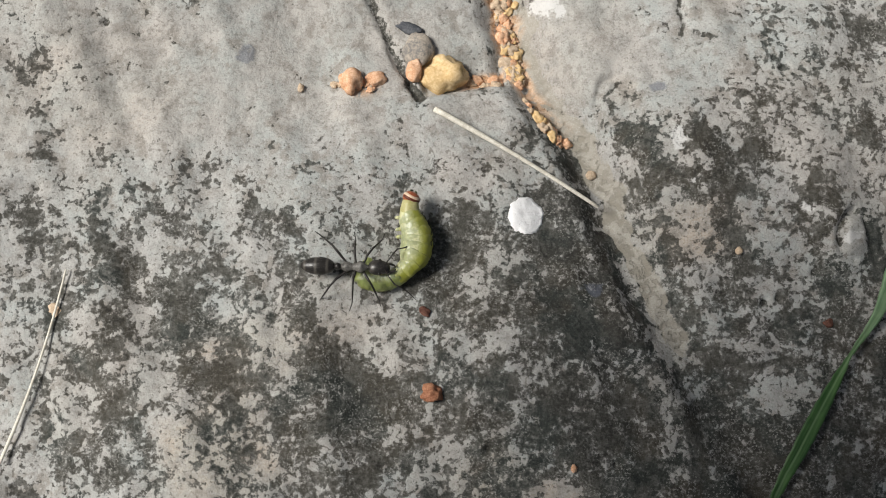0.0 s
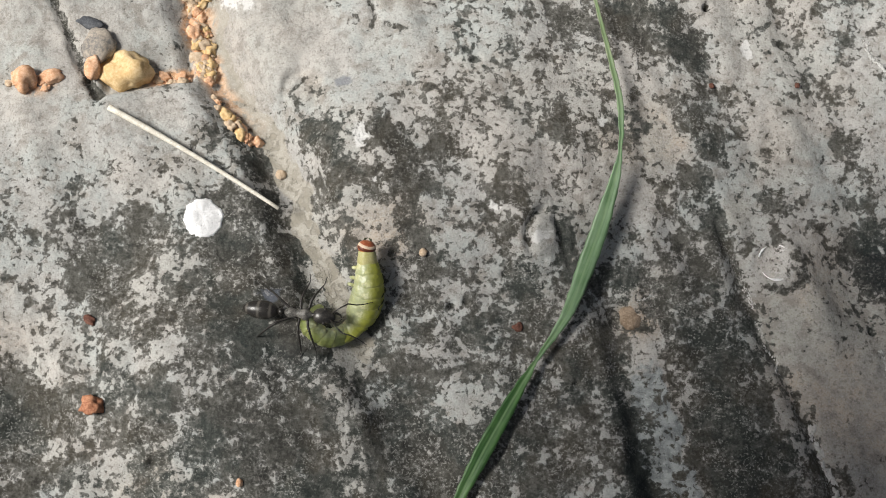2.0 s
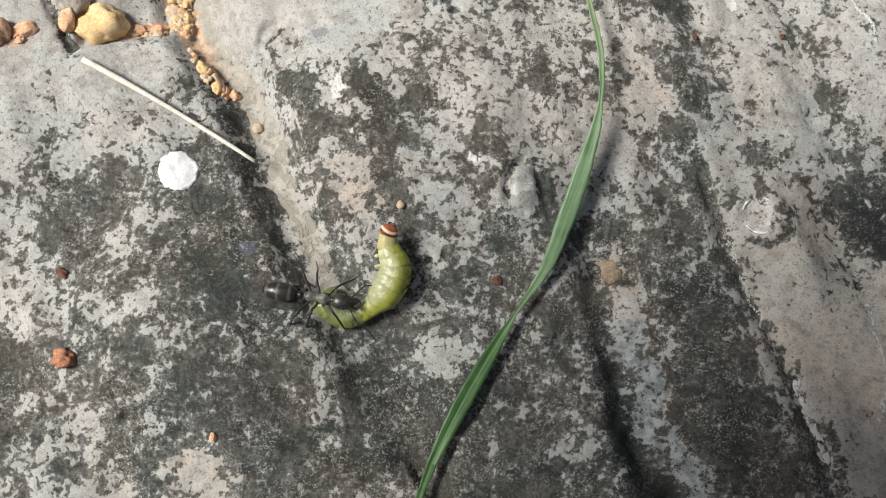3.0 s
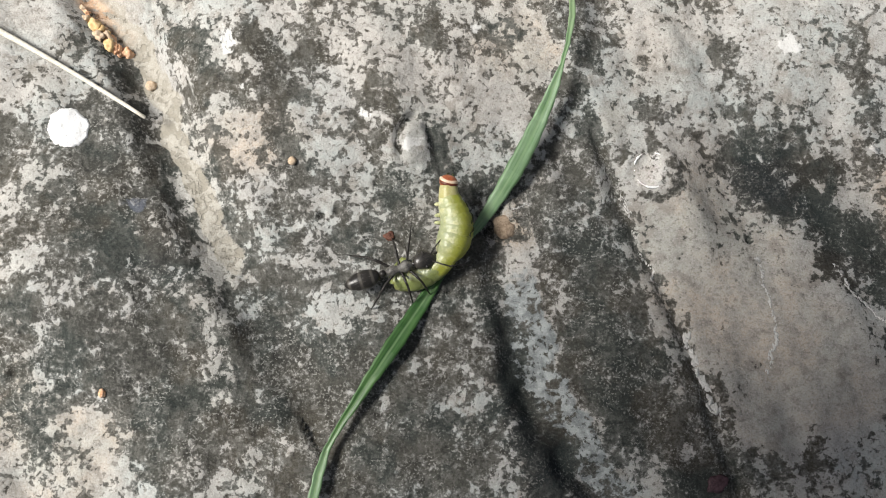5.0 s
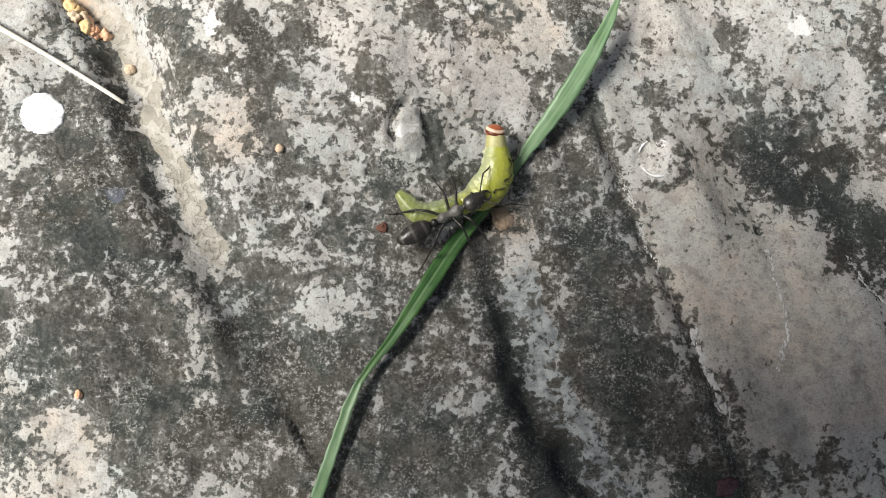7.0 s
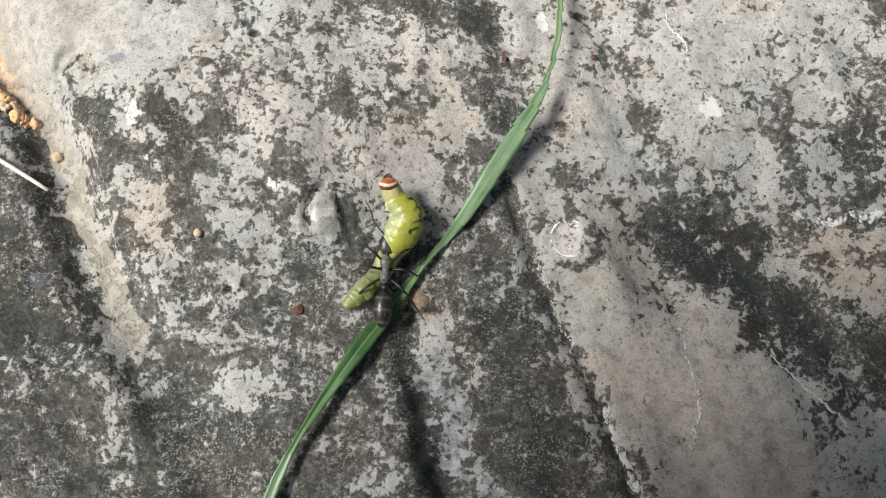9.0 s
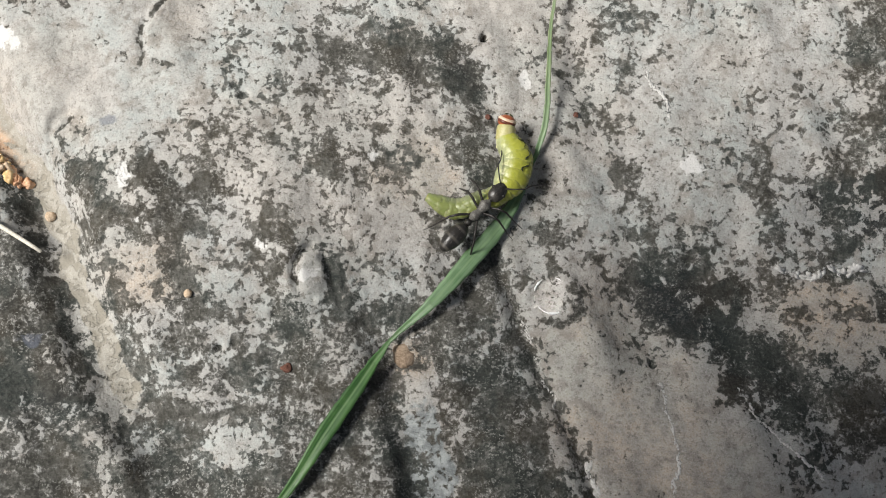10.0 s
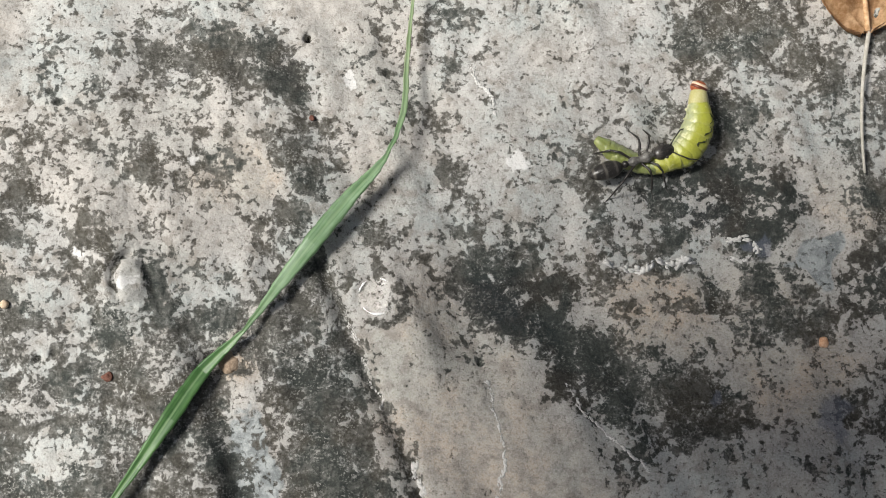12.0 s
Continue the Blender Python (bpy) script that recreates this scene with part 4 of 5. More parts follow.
def at_ground(x, y, up=0.0, turn=0.0):
    return pose(0.001 * x, 0.001 * y, 0.001 * (lie(x, y) + up), 0, 0, turn)


# ---- stones, straws and other litter ----
def pebble(name, seed, x, y, rx, ry, rz, mat, label, turn=0.0, rough=0.28, group="", sink=0.55):
    return thing(name, stone(seed, rx, ry, rz, rough), mat, at_ground(x, y, rz * sink, turn), label, "stone", group)


pebble("pebble", 1, 4.4, 54.9, 3.6, 2.9, 2.3, YELLOW_STONE, "ochre yellow pebble lodged in a broken corner of concrete", 8, 0.42, sink=0.35)
pebble("pebble", 2, 0.6, 58.4, 2.3, 2.9, 1.3, GREY_STONE, "grey-brown flat pebble beside the ochre pebble", -10, 0.25, sink=0.4)
pebble("pebble", 3, -0.2, 55.0, 1.2, 1.9, 1.2, ORANGE_STONE, "small orange pebble wedged beside the ochre pebble", 0, 0.3, sink=0.4)
pebble("pebble", 4, -1.0, 61.9, 2.0, 0.9, 0.7, SLATE, "thin blue-grey stone chip on the concrete", -18, 0.3)
pebble("pebble", 5, -9.6, 52.9, 1.9, 2.0, 1.6, ORANGE_STONE, "orange sandstone pebble half sunk in concrete", 20, 0.6, sink=0.4)
pebble("pebble", 6, -6.0, 53.6, 1.7, 1.1, 0.7, ORANGE_STONE, "flat pinkish orange stone chip", 15, 0.35, sink=0.3)
pebble("pebble", 7, -17.0, 52.3, 0.5, 0.7, 0.4, TAN_STONE, "tiny yellow grain of stone on concrete")
pebble("pebble", 8, 2.4, 7.1, 1.45, 1.25, 1.0, RED_STONE, "reddish brown pebble on dark concrete", 10, 0.55)
pebble("pebble", 9, 1.5, 18.6, 1.0, 0.6, 0.3, EARTH, "flat reddish stone chip on concrete", -35, 0.35)
pebble("pebble", 10, 26.5, 39.9, 0.8, 0.75, 0.6, TAN_STONE, "small tan pebble in the sandy gutter", 0, 0.2)
pebble("pebble", 11, 46.8, 27.6, 0.6, 0.6, 0.5, TAN_STONE, "small round cream pebble on concrete", 0, 0.15)
pebble("pebble", 12, 75.9, 18.5, 1.5, 1.9, 0.8, BROWN_STONE, "tan stone set in a dark hollow of the concrete", 15, 0.35, sink=-0.15)
pebble("pebble", 13, 22.2, -3.2, 0.45, 0.6, 0.4, ORANGE_STONE, "tiny orange grain of stone on concrete")
pebble("pebble", 14, 59.8, 17.3, 0.7, 0.6, 0.3, EARTH, "dark red crumb of earth on concrete", 30, 0.5)
pebble("pebble", 15, 158.3, 16.3, 0.7, 0.8, 0.5, ORANGE_STONE, "small orange stone crumb on stained concrete", 0, 0.3)
pebble("pebble", 16, -50.4, 18.6, 1.4, 1.2, 0.3, TAN_STONE, "flat orange-brown stone chip under a dry straw", 0, 0.35, sink=-0.6)
pebble("pebble", 17, 101.0, 52.0, 0.4, 0.4, 0.3, EARTH, "tiny red crumb on pale concrete", 0, 0.4)
pebble("pebble", 18, 88.4, 51.8, 0.45, 0.4, 0.3, EARTH, "tiny red crumb on pale concrete", 0, 0.4)

rng = random.Random(5)
for k in range(78):
    w = rng.random()
    if w < 0.62:
        s = rng.random() ** 0.8
        x, y = 12.4 + 2.2 * s + rng.gauss(0.9, 0.7), 68.5 - 14.5 * s
    else:
        s = rng.random()
        x, y = 16.6 + 5.0 * s + rng.gauss(0.3, 0.4), 51.2 - 6.6 * s
    r = rng.uniform(0.4, 1.0) * (1.25 if y > 56 else 1.0)
    pebble("crumb", 30 + k, x, y, r * rng.uniform(0.9, 1.5), r, r * 0.8, ORANGE_STONE if rng.random() < 0.4 else (TAN_STONE if rng.random() < 0.5 else YELLOW_STONE),
           "orange-brown crumb of earth in the gutter between slabs", rng.uniform(0, 180), 0.6, "crumbs in the gutter", 0.15)
for k in range(9):
    r = rng.uniform(0.3, 0.7)
    pebble("crumb", 70 + k, -8.6 + rng.gauss(0, 1.5), 52.2 + rng.gauss(0, 0.9), 1.3 * r, r, 0.7 * r, ORANGE_STONE if k % 2 else TAN_STONE, "pale orange crumb of sandstone on concrete", rng.uniform(0, 180), 0.5, "crumbs of sandstone", 0.3)
for k in range(10):
    x, y = 7.6 + 0.65 * k + rng.gauss(0, 0.3), 54.0 - 0.05 * k + rng.gauss(0.4, 0.5)
    r = rng.uniform(0.35, 0.8)
    pebble("crumb", 90 + k, x, y, r * 1.3, r, r * 0.8, TAN_STONE if k % 3 else ORANGE_STONE, "sandy crumb of earth against the broken slab edge", rng.uniform(0, 180), 0.4, "crumbs along the broken edge", 0.3)


def straw(x0, y0, x1, y1, up0, up1, bow, r, label, steps=18):
    bm, P, R = bmesh.new(), [], []
    nx, ny = -(y1 - y0), x1 - x0
    n = math.hypot(nx, ny)
    for k in range(steps + 1):
        w = k / steps
        c = bow * 4 * w * (1 - w)
        z = (lie(x0, y0) + up0) * (1 - w) + up1 * w
        P.append((x0 + (x1 - x0) * w + c * nx / n, y0 + (y1 - y0) * w + c * ny / n, z))
        R.append(r * (1.0 - 0.45 * w) * (1 + 0.08 * math.sin(9 * w)))
    return thing("straw", tube(bm, P, R, 8, 0.7), STRAW, Matrix.Identity(4), label, "straw")


straw(2.8, 48.6, 26.7, 34.1, 1.0, 0.4, 0.35, 0.44, "long pale dry straw lying across the dark slab")
straw(-56.6, -2.5, -49.2, 24.4, 1.0, lie(-49.2, 24.4) + 0.8, -0.7, 0.25, "thin grey dry straw on mottled concrete")


def dry_leaf():
    """A curled brown leaf with ragged edge, on its stalk."""
    leaf = tagged(new("dry_leaf"), "curled dry brown leaf with a thin pale stalk", "leaf")
    leaf.matrix_basis = at_ground(169.6, 65.5)
    bm = bmesh.new()
    n, m = 26, 14
    grid = []
    for i in range(n + 1):
        u = i / n
        row = []
        for j in range(m + 1):
            v = 2 * j / m - 1
            half = 0.6 + 10.6 * min(1, u / 0.42) ** 0.6 * min(1, (1.04 - u) / 0.4) ** 0.6
            x = v * half + 0.7 * noise.noise(Vector((u * 7, v * 3, 1)))
            y = -4.6 + 26 * u + 0.9 * noise.noise(Vector((v * 5, u * 2, 4)))
            z = 1.4 + 3.2 * v * v * math.sin(math.pi * u) + 2.2 * noise.noise(Vector((u * 4, v * 2.0, 9))) + 0.7 * noise.noise(Vector((u * 11, v * 5, 3))) + (1.2 if (j % 4 == 1) else 0) * 0.25 + 2.0 * u
            row.append(bm.verts.new((0.001 * x, 0.001 * y, 0.001 * z)))
        grid.append(row)
    for i in range(n):
        for j in range(m):
            bm.faces.new((grid[i][j], grid[i][j + 1], grid[i + 1][j + 1], grid[i + 1][j]))
    ret = bmesh.ops.solidify(bm, geom=bm.faces[:], thickness=0.00035)
    part("leaf_blade", bm, DRY_LEAF, leaf)
    P = [(0.6 - 6.6 * w + 3.2 * w * w, -4.0 - 21.5 * w, 1.5 - 0.6 * w) for w in [k / 14 for k in range(15)]]
    part("stalk", tube(bmesh.new(), P, [0.34 - 0.14 * k / 14 for k in range(15)], 8), STALK, leaf, "thin pale grey leaf stalk")
    part("midrib", tube(bmesh.new(), [(0.2, -4.4 + 24 * k / 10, 1.7 + 2.0 * k / 10) for k in range(11)], [0.42 - 0.025 * k for k in range(11)], 8), DRY_LEAF, leaf)


dry_leaf()


def lime_crust(line, width, height, seed, label):
    """A broken seam of lime along a crack: small uneven flakes, dense here and missing there."""
    bm, rng = bmesh.new(), random.Random(seed)
    for (ax, ay), (bx, by) in zip(line, line[1:]):
        n = max(4, int(math.hypot(bx - ax, by - ay) / 0.11))
        for k in range(n):
            w = (k + rng.random()) / n
            x, y = ax + (bx - ax) * w, ay + (by - ay) * w
            x, y = x + 0.9 * noise.noise(Vector((x * 0.45, y * 0.45, seed))) + 0.35 * noise.noise(Vector((x * 1.7, y * 1.7, seed))), y + 0.7 * noise.noise(Vector((x * 0.6, y * 0.6, seed + 9)))
            full = 0.45 + 1.25 * noise.noise(Vector((x * 0.55, y * 0.55, seed + 3)))
            if rng.random() > full + 0.3:
                continue
            x, y = x + rng.gauss(0, 0.26 * width), y + rng.gauss(0, 0.26 * width)
            r = width * rng.uniform(0.22, 0.62) * max(0.35, min(1.1, full + 0.4))
            lump = bmesh.ops.create_icosphere(bm, subdivisions=1, radius=1.0)["verts"]
            turn, long, base = math.atan2(by - ay, bx - ax) + rng.gauss(0, 0.5), rng.uniform(1.1, 2.4), lie(x, y) + 0.01
            for v in lump:
                u, q, z = v.co.x * r * long, v.co.y * r / long ** 0.5, v.co.z * r * height * 0.5
                rough = 1 + 0.35 * noise.noise(v.co * 2.1 + Vector((x, y, seed)))
                v.co = Vector((x + rough * (u * math.cos(turn) - q * math.sin(turn)), y + rough * (u * math.sin(turn) + q * math.cos(turn)), base + z)) * 0.001
    return thing("lime_seam", bm, CHALK, Matrix.Identity(4), label, "lime seam")


lime_crust([(100.1, 3.4), (100.7, -1.1), (102.5, -4.7), (104.3, -8.2)], 0.75, 0.5, 1, "white lime seam along a crack in the concrete")
lime_crust([(110.0, 16.5), (110.4, 14.9), (111.7, 7.2), (111.6, 1.0), (110.8, -2.0)], 0.42, 0.35, 2, "faint white lime seam on sandy concrete")
lime_crust([(121.3, 12.6), (125.2, 6.3), (131.3, 0.4)], 0.34, 0.45, 3, "thin white lime seam at the edge of a dark stain")
lime_crust([(128.8, 29.6), (130.9, 28.3), (133.5, 28.2), (136.2, 29.4), (138.6, 28.7), (141.3, 29.3)], 0.75, 0.4, 4, "broken white lime seam over a black stain")
lime_crust([(146.6, 32.0), (149.4, 31.6), (150.2, 29.6), (148.4, 28.6), (146.2, 28.9)], 0.6, 0.4, 5, "curled white lime seam over a black stain")
lime_crust([(110.9, 59.6), (112.6, 56.2), (114.8, 51.2)], 0.40, 0.25, 6, "faint pale lime seam on grey concrete")
lime_crust([(92.2, 23.0), (94.6, 15.5), (96.6, 10.6)], 0.40, 0.35, 7, "faint white lime seam along the slab crease")
lime_crust([(76.0, 20.6), (78.0, 21.6), (80.2, 21.2)], 0.22, 0.35, 8, "short white lime seam by the dark hollow")


def white_spot():
    """A round dried splash of white paint, slightly domed, with a ragged rim."""
    bm = bmesh.new()
    rings = []
    for i in range(9):
        r = i / 8
        ring = []
        for j in range(56):
            a = 2 * math.pi * j / 56
            rim = 2.75 * (1 + 0.09 * noise.noise(Vector((math.cos(a) * 2, math.sin(a) * 2, 3))) + 0.07 * noise.noise(Vector((math.cos(a) * 6, math.sin(a) * 6, 5))) + 0.07 * noise.noise(Vector((math.cos(a) * 15, math.sin(a) * 15, 8))))
            x, y = 16.2 + r * rim * math.cos(a) * 0.95, 32.9 + r * rim * math.sin(a)
            z = lie(x, y) + 0.06 + 0.10 * (1 - r ** 6) + 0.10 * noise.noise(Vector((x * 1.5, y * 1.5, 1))) + 0.05 * noise.noise(Vector((x * 4, y * 4, 1)))
            ring.append(bm.verts.new((0.001 * x, 0.001 * y, 0.001 * z)))
        rings.append(ring)
    for a, b in zip(rings[1:], rings[2:]):
        for j in range(56):
            bm.faces.new((a[j], a[(j + 1) % 56], b[(j + 1) % 56], b[j]))
    bm.faces.new(rings[1])
    for v in rings[0]:
        bm.verts.remove(v)
    skirt = [bm.verts.new(v.co - Vector((0, 0, 0.0006))) for v in rings[-1]]
    for j in range(56):
        bm.faces.new((rings[-1][j], rings[-1][(j + 1) % 56], skirt[(j + 1) % 56], skirt[j]))
    return thing("white_spot", bm, DROPPING, Matrix.Identity(4), "round chalky white dried splash on dark concrete", "splash")


white_spot()


def glass_drop():
    """A flat clear droplet of hardened resin with a raised rim."""
    bm = bmesh.new()
    prof = [(0.0, 0.42), (0.9, 0.40), (1.6, 0.34), (2.1, 0.42), (2.45, 0.40), (2.75, 0.16), (2.9, -0.3)]
    base = lie(96.2, 26.1)
    rings = []
    for r, h in prof[1:]:
        rings.append([bm.verts.new((0.001 * (96.2 + r * math.cos(a) * (1 + 0.04 * noise.noise(Vector((math.cos(a) * 2, math.sin(a) * 2, r))))), 0.001 * (26.1 + r * math.sin(a)),
                                    0.001 * (base + h + 0.08 * noise.noise(Vector((r * math.cos(a) * 1.4, r * math.sin(a) * 1.4, 2)))))) for a in [2 * math.pi * j / 40 for j in range(40)]])
    bm.faces.new(rings[0])
    for a, b in zip(rings, rings[1:]):
        for j in range(40):
            bm.faces.new((a[j], a[(j + 1) % 40], b[(j + 1) % 40], b[j]))
    drop = thing("resin_drop", bm, GLASSY, Matrix.Identity(4), "clear round hardened drop with a whitish rim on concrete", "drop")
    drop.visible_shadow = False
    # white arcs on the rim stand in for its glints
    for lo, hi, r in ((15, 78, 2.45), (215, 335, 2.5), (120, 165, 2.55)):
        angles = [radians(lo + (hi - lo) * k / 12) for k in range(13)]
        P = [(96.2 + r * math.cos(a), 26.1 + r * math.sin(a), base + 0.40 + 0.05 * math.sin(7 * a)) for a in angles]
        part("rim", tube(bmesh.new(), P, [(0.04 + 0.11 * math.sin(math.pi * k / 12)) * (1 + 0.35 * math.sin(5.1 * k + lo)) for k in range(13)], 7, 0.5), DROPPING, drop, "broken whitish rim, glints put into its colour")
    return drop


glass_drop()


def petal():
    bm = stone(77, 1.5, 1.1, 0.4, 0.4)
    return thing("petal", bm, PETAL, at_ground(102.8, -16.6, 0.4, 25), "small withered purple petal on a patch painted dark like a hollow", "petal")


petal()


# ---- the grass blade, in stiff pieces that lean on one another ----
PIECE = 3.75
BLADE_FROM, BLADE_PIECES = -45.0, 28


def blade_half(s):
    """Half the blade's width in millimetres, s along it from its waist; narrowed to fit the camera's view where the
    blade twists edge-on.
    """
    return 0.9 * float(np.interp(s, [-46, -33, -29, -26, -14, -8, -3, 0, 4, 9, 15, 21, 28, 31, 33, 37, 44, 52, 61], [0.9, 0.75, 0.45, 0.55, 1.3, 1.15, 0.7, 0.28, 0.55, 1.0, 1.4, 1.3, 0.75, 0.30, 0.33, 0.5, 0.42, 0.3, 0.2]))


def blade_fold(s):
    """How deeply the blade is folded along its rib."""
    return float(np.interp(s, [-46, -29, -14, 0, 12, 30, 61], [0.35, 0.9, 0.55, 0.8, 0.12, 0.8, 0.5]))


def build_blade():
    blade = tagged(new("grass_blade"), "long narrow green blade of grass lying on concrete", "grass blade")
    pieces = []
    for k in range(BLADE_PIECES):
        bm = bmesh.new()
        rows = []
        for i in range(5):
            u = -0.515 + 1.03 * i / 4
            s = BLADE_FROM + (k + 0.5 + u) * PIECE
            w, f = blade_half(s), blade_fold(s)
            wave = 0.06 * math.sin(2.3 * s)
            rows.append([(w * q + wave * (abs(q) == 1), u * PIECE, 0.55 * f * w * abs(q) - 0.18 * w * q * q) for q in (-1, -0.66, -0.33, 0, 0.33, 0.66, 1)])
        top = [[bm.verts.new((0.001 * x, 0.001 * y, 0.001 * (z + 0.09))) for x, y, z in r] for r in rows]
        low = [[bm.verts.new((0.001 * x, 0.001 * y, 0.001 * (z - 0.09))) for x, y, z in r] for r in rows]
        for i in range(4):
            for j in range(6):
                bm.faces.new((top[i][j], top[i][j + 1], top[i + 1][j + 1], top[i + 1][j]))
                bm.faces.new((low[i][j], low[i + 1][j], low[i + 1][j + 1], low[i][j + 1]))
            for j in (0, 6):
                bm.faces.new((top[i][j], top[i + 1][j], low[i + 1][j], low[i][j]))
        s = BLADE_FROM + (k + 0.5) * PIECE
        places = [(v.co.x, v.co.y + 0.001 * s) for v in bm.verts]
        ob = part("blade_piece", bm, GRASS, blade)
        for key, n in (("across", 0), ("along", 1)):
            ob.data.attributes.new(key, "FLOAT", "POINT").data.foreach_set("value", [q[n] for q in places])
        pieces.append(ob)
    return blade, pieces


grass_blade, blade_pieces = build_blade()


# ---- the telephone, never in view, added so that its shade falls across the ground ----
def build_telephone():
    bm = bmesh.new()
    bmesh.ops.create_cube(bm, size=1.0)
    bmesh.ops.scale(bm, vec=(0.160, 0.075, 0.009), verts=bm.verts)
    bmesh.ops.bevel(bm, geom=[e for e in bm.edges if abs(e.verts[0].co.z - e.verts[1].co.z) > 0.005], offset=0.009, segments=5, affect="EDGES")
    telephone = tagged(new("telephone"), "dark mobile telephone held over the concrete", "telephone")
    part("case", bm, CASE, telephone, "matt black case")
    bm = bmesh.new()
    bmesh.ops.create_cube(bm, size=1.0, matrix=pose(0, 0, 0.0048) @ Matrix.Diagonal((0.150, 0.068, 0.0012, 1)))
    part("screen", bm, SCREEN, telephone, "dark glass screen")
    for x, y in ((0.064, 0.020), (0.064, -0.002)):
        bm = bmesh.new()
        bmesh.ops.create_cone(bm, cap_ends=True, segments=24, radius1=0.006, radius2=0.0065, depth=0.0016, matrix=pose(x, y, -0.0052))
        part("lens_ring", bm, CASE, telephone)
    return telephone


telephone = build_telephone()


# ---- the caterpillar: a head and a row of soft rings ----
RINGS = 15
LENGTH = 22.5


def ring_radius(w):
    return float(np.interp(w, [0, 0.06, 0.14, 0.24, 0.36, 0.43, 0.49, 0.58, 0.7, 0.84, 0.94, 1.0], [1.25, 1.45, 1.9, 2.3, 2.4, 2.15, 1.5, 1.45, 1.4, 1.5, 1.2, 0.7]))


def build_caterpillar():
    body = tagged(new("caterpillar"), "plump yellow-green caterpillar with an orange banded head", "caterpillar")
    rings = []
    step = LENGTH / RINGS
    for k in range(RINGS):
        bm = bmesh.new()
        n, sides, grid = 8, 24, []
        for i in range(n + 1):
            u = 2 * i / n - 1
            w = (k + 0.5 + 0.62 * u) / RINGS
            r = ring_radius(min(1, max(0, w))) * (1.0 - 0.06 * u ** 4 - 0.008 * math.cos(3 * math.pi * u))
            row = []
            for j in range(sides):
                a = 2 * math.pi * j / sides
                lump = 1 + 0.02 * math.cos(5 * a + k) + (0.035 if k < 9 else 0.13) * noise.noise(Vector((k * 3.1, u * 2, a * 2)))
                row.append(bm.verts.new((0.001 * r * lump * math.cos(a), -0.001 * 0.62 * u * step, 0.001 * (0.92 if k < 8 else 0.72) * r * lump * math.sin(a))))
            grid.append(row)
        for a, b in zip(grid, grid[1:]):
            for j in range(sides):
                bm.faces.new((a[j], a[(j + 1) % sides], b[(j + 1) % sides], b[j]))
        for row, out in ((grid[0], 1), (grid[-1], -1)):
            inner = [bm.verts.new((v.co.x * 0.8, v.co.y + out * 0.0002, v.co.z * 0.8)) for v in row]
            mid = bm.verts.new(sum((v.co for v in row), Vector()) / sides + Vector((0, out * 0.0003, 0)))
            for j in range(sides):
                bm.faces.new((row[j], row[(j + 1) % sides], inner[(j + 1) % sides], inner[j]))
                bm.faces.new((inner[j], inner[(j + 1) % sides], mid))
        ring = part("body_ring", bm, NECK if k == 0 else SKIN if k < 9 else PALE_SKIN, body, "" if k < 9 else "pale, half-clear green rear ring")
        rings.append(ring)
        r = ring_radius((k + 0.5) / RINGS)
        if k in (1, 2, 3):
            for side in (-1, 1):
                part("leg", tube(bmesh.new(), [(side * 0.55 * r, 0.1, -0.7 * r), (side * 0.86 * r, 0.2, -0.82 * r), (side * 0.88 * r, 0.25, -0.94 * r)], [0.3, 0.25, 0.14], 8), SKIN, ring, "short stubby leg")
        if k in (2, 3, 4):
            a = 0.92 + 0.10 * (k - 3)
            P = [(1.03 * r * math.cos(a + 0.2 * math.sin(5 * q + k)), 0.75 - 1.5 * q, 0.92 * 1.04 * r * math.sin(a + 0.2 * math.sin(5 * q + k))) for q in [i / 6 for i in range(7)]]
            part("side_mark", tube(bmesh.new(), P, [0.05, 0.09, 0.16, 0.05, 0.11, 0.14, 0.05], 7, 0.45), MARK, ring, "dark squiggled mark")
    bm = bmesh.new()
    spindle(bm, -0.9, 0.95, lambda w: 1.28 * (4 * w * (1 - w)) ** 0.42 * (1.04 - 0.1 * w), 1.0, 0.86, 0, 20, 16)
    bmesh.ops.rotate(bm, verts=bm.verts, cent=(0, 0, 0), matrix=Matrix.Rotation(radians(90), 3, "Z"))
    head = part("head", bm, HEAD, body, "glossy orange-brown head")
    band = bmesh.new()
    rows = []
    for i, (y, up) in enumerate(((0.02, 0.0), (0.06, 0.05), (0.22, 0.07), (0.38, 0.05), (0.42, 0.0))):
        w = (y + 0.9) / 1.85
        r = 1.28 * (4 * w * (1 - w)) ** 0.42 * (1.04 - 0.1 * w) + up
        rows.append([band.verts.new((0.001 * r * math.cos(a), 0.001 * (y + 0.10 * math.cos(2 * a)), 0.00086 * r * math.sin(a))) for a in [radians(8 + 164 * j / 20) for j in range(21)]])
    for a, b in zip(rows, rows[1:]):
        for j in range(20):
            band.faces.new((a[j], a[j + 1], b[j + 1], b[j]))
    part("head_band", band, STRIPE, head, "cream band across the head")
    stripe = bmesh.new()
    rows = []
    for y, up in ((-0.42, 0.0), (-0.36, 0.05), (-0.22, 0.06), (-0.08, 0.05), (-0.02, 0.0)):
        w = (y + 0.9) / 1.85
        r = 1.28 * (4 * w * (1 - w)) ** 0.42 * (1.04 - 0.1 * w) + up
        rows.append([stripe.verts.new((0.001 * r * math.cos(a), 0.001 * (y + 0.10 * math.cos(2 * a)), 0.00086 * r * math.sin(a))) for a in [radians(12 + 156 * j / 20) for j in range(21)]])
    for a, b in zip(rows, rows[1:]):
        for j in range(20):
            stripe.faces.new((a[j], a[j + 1], b[j + 1], b[j]))
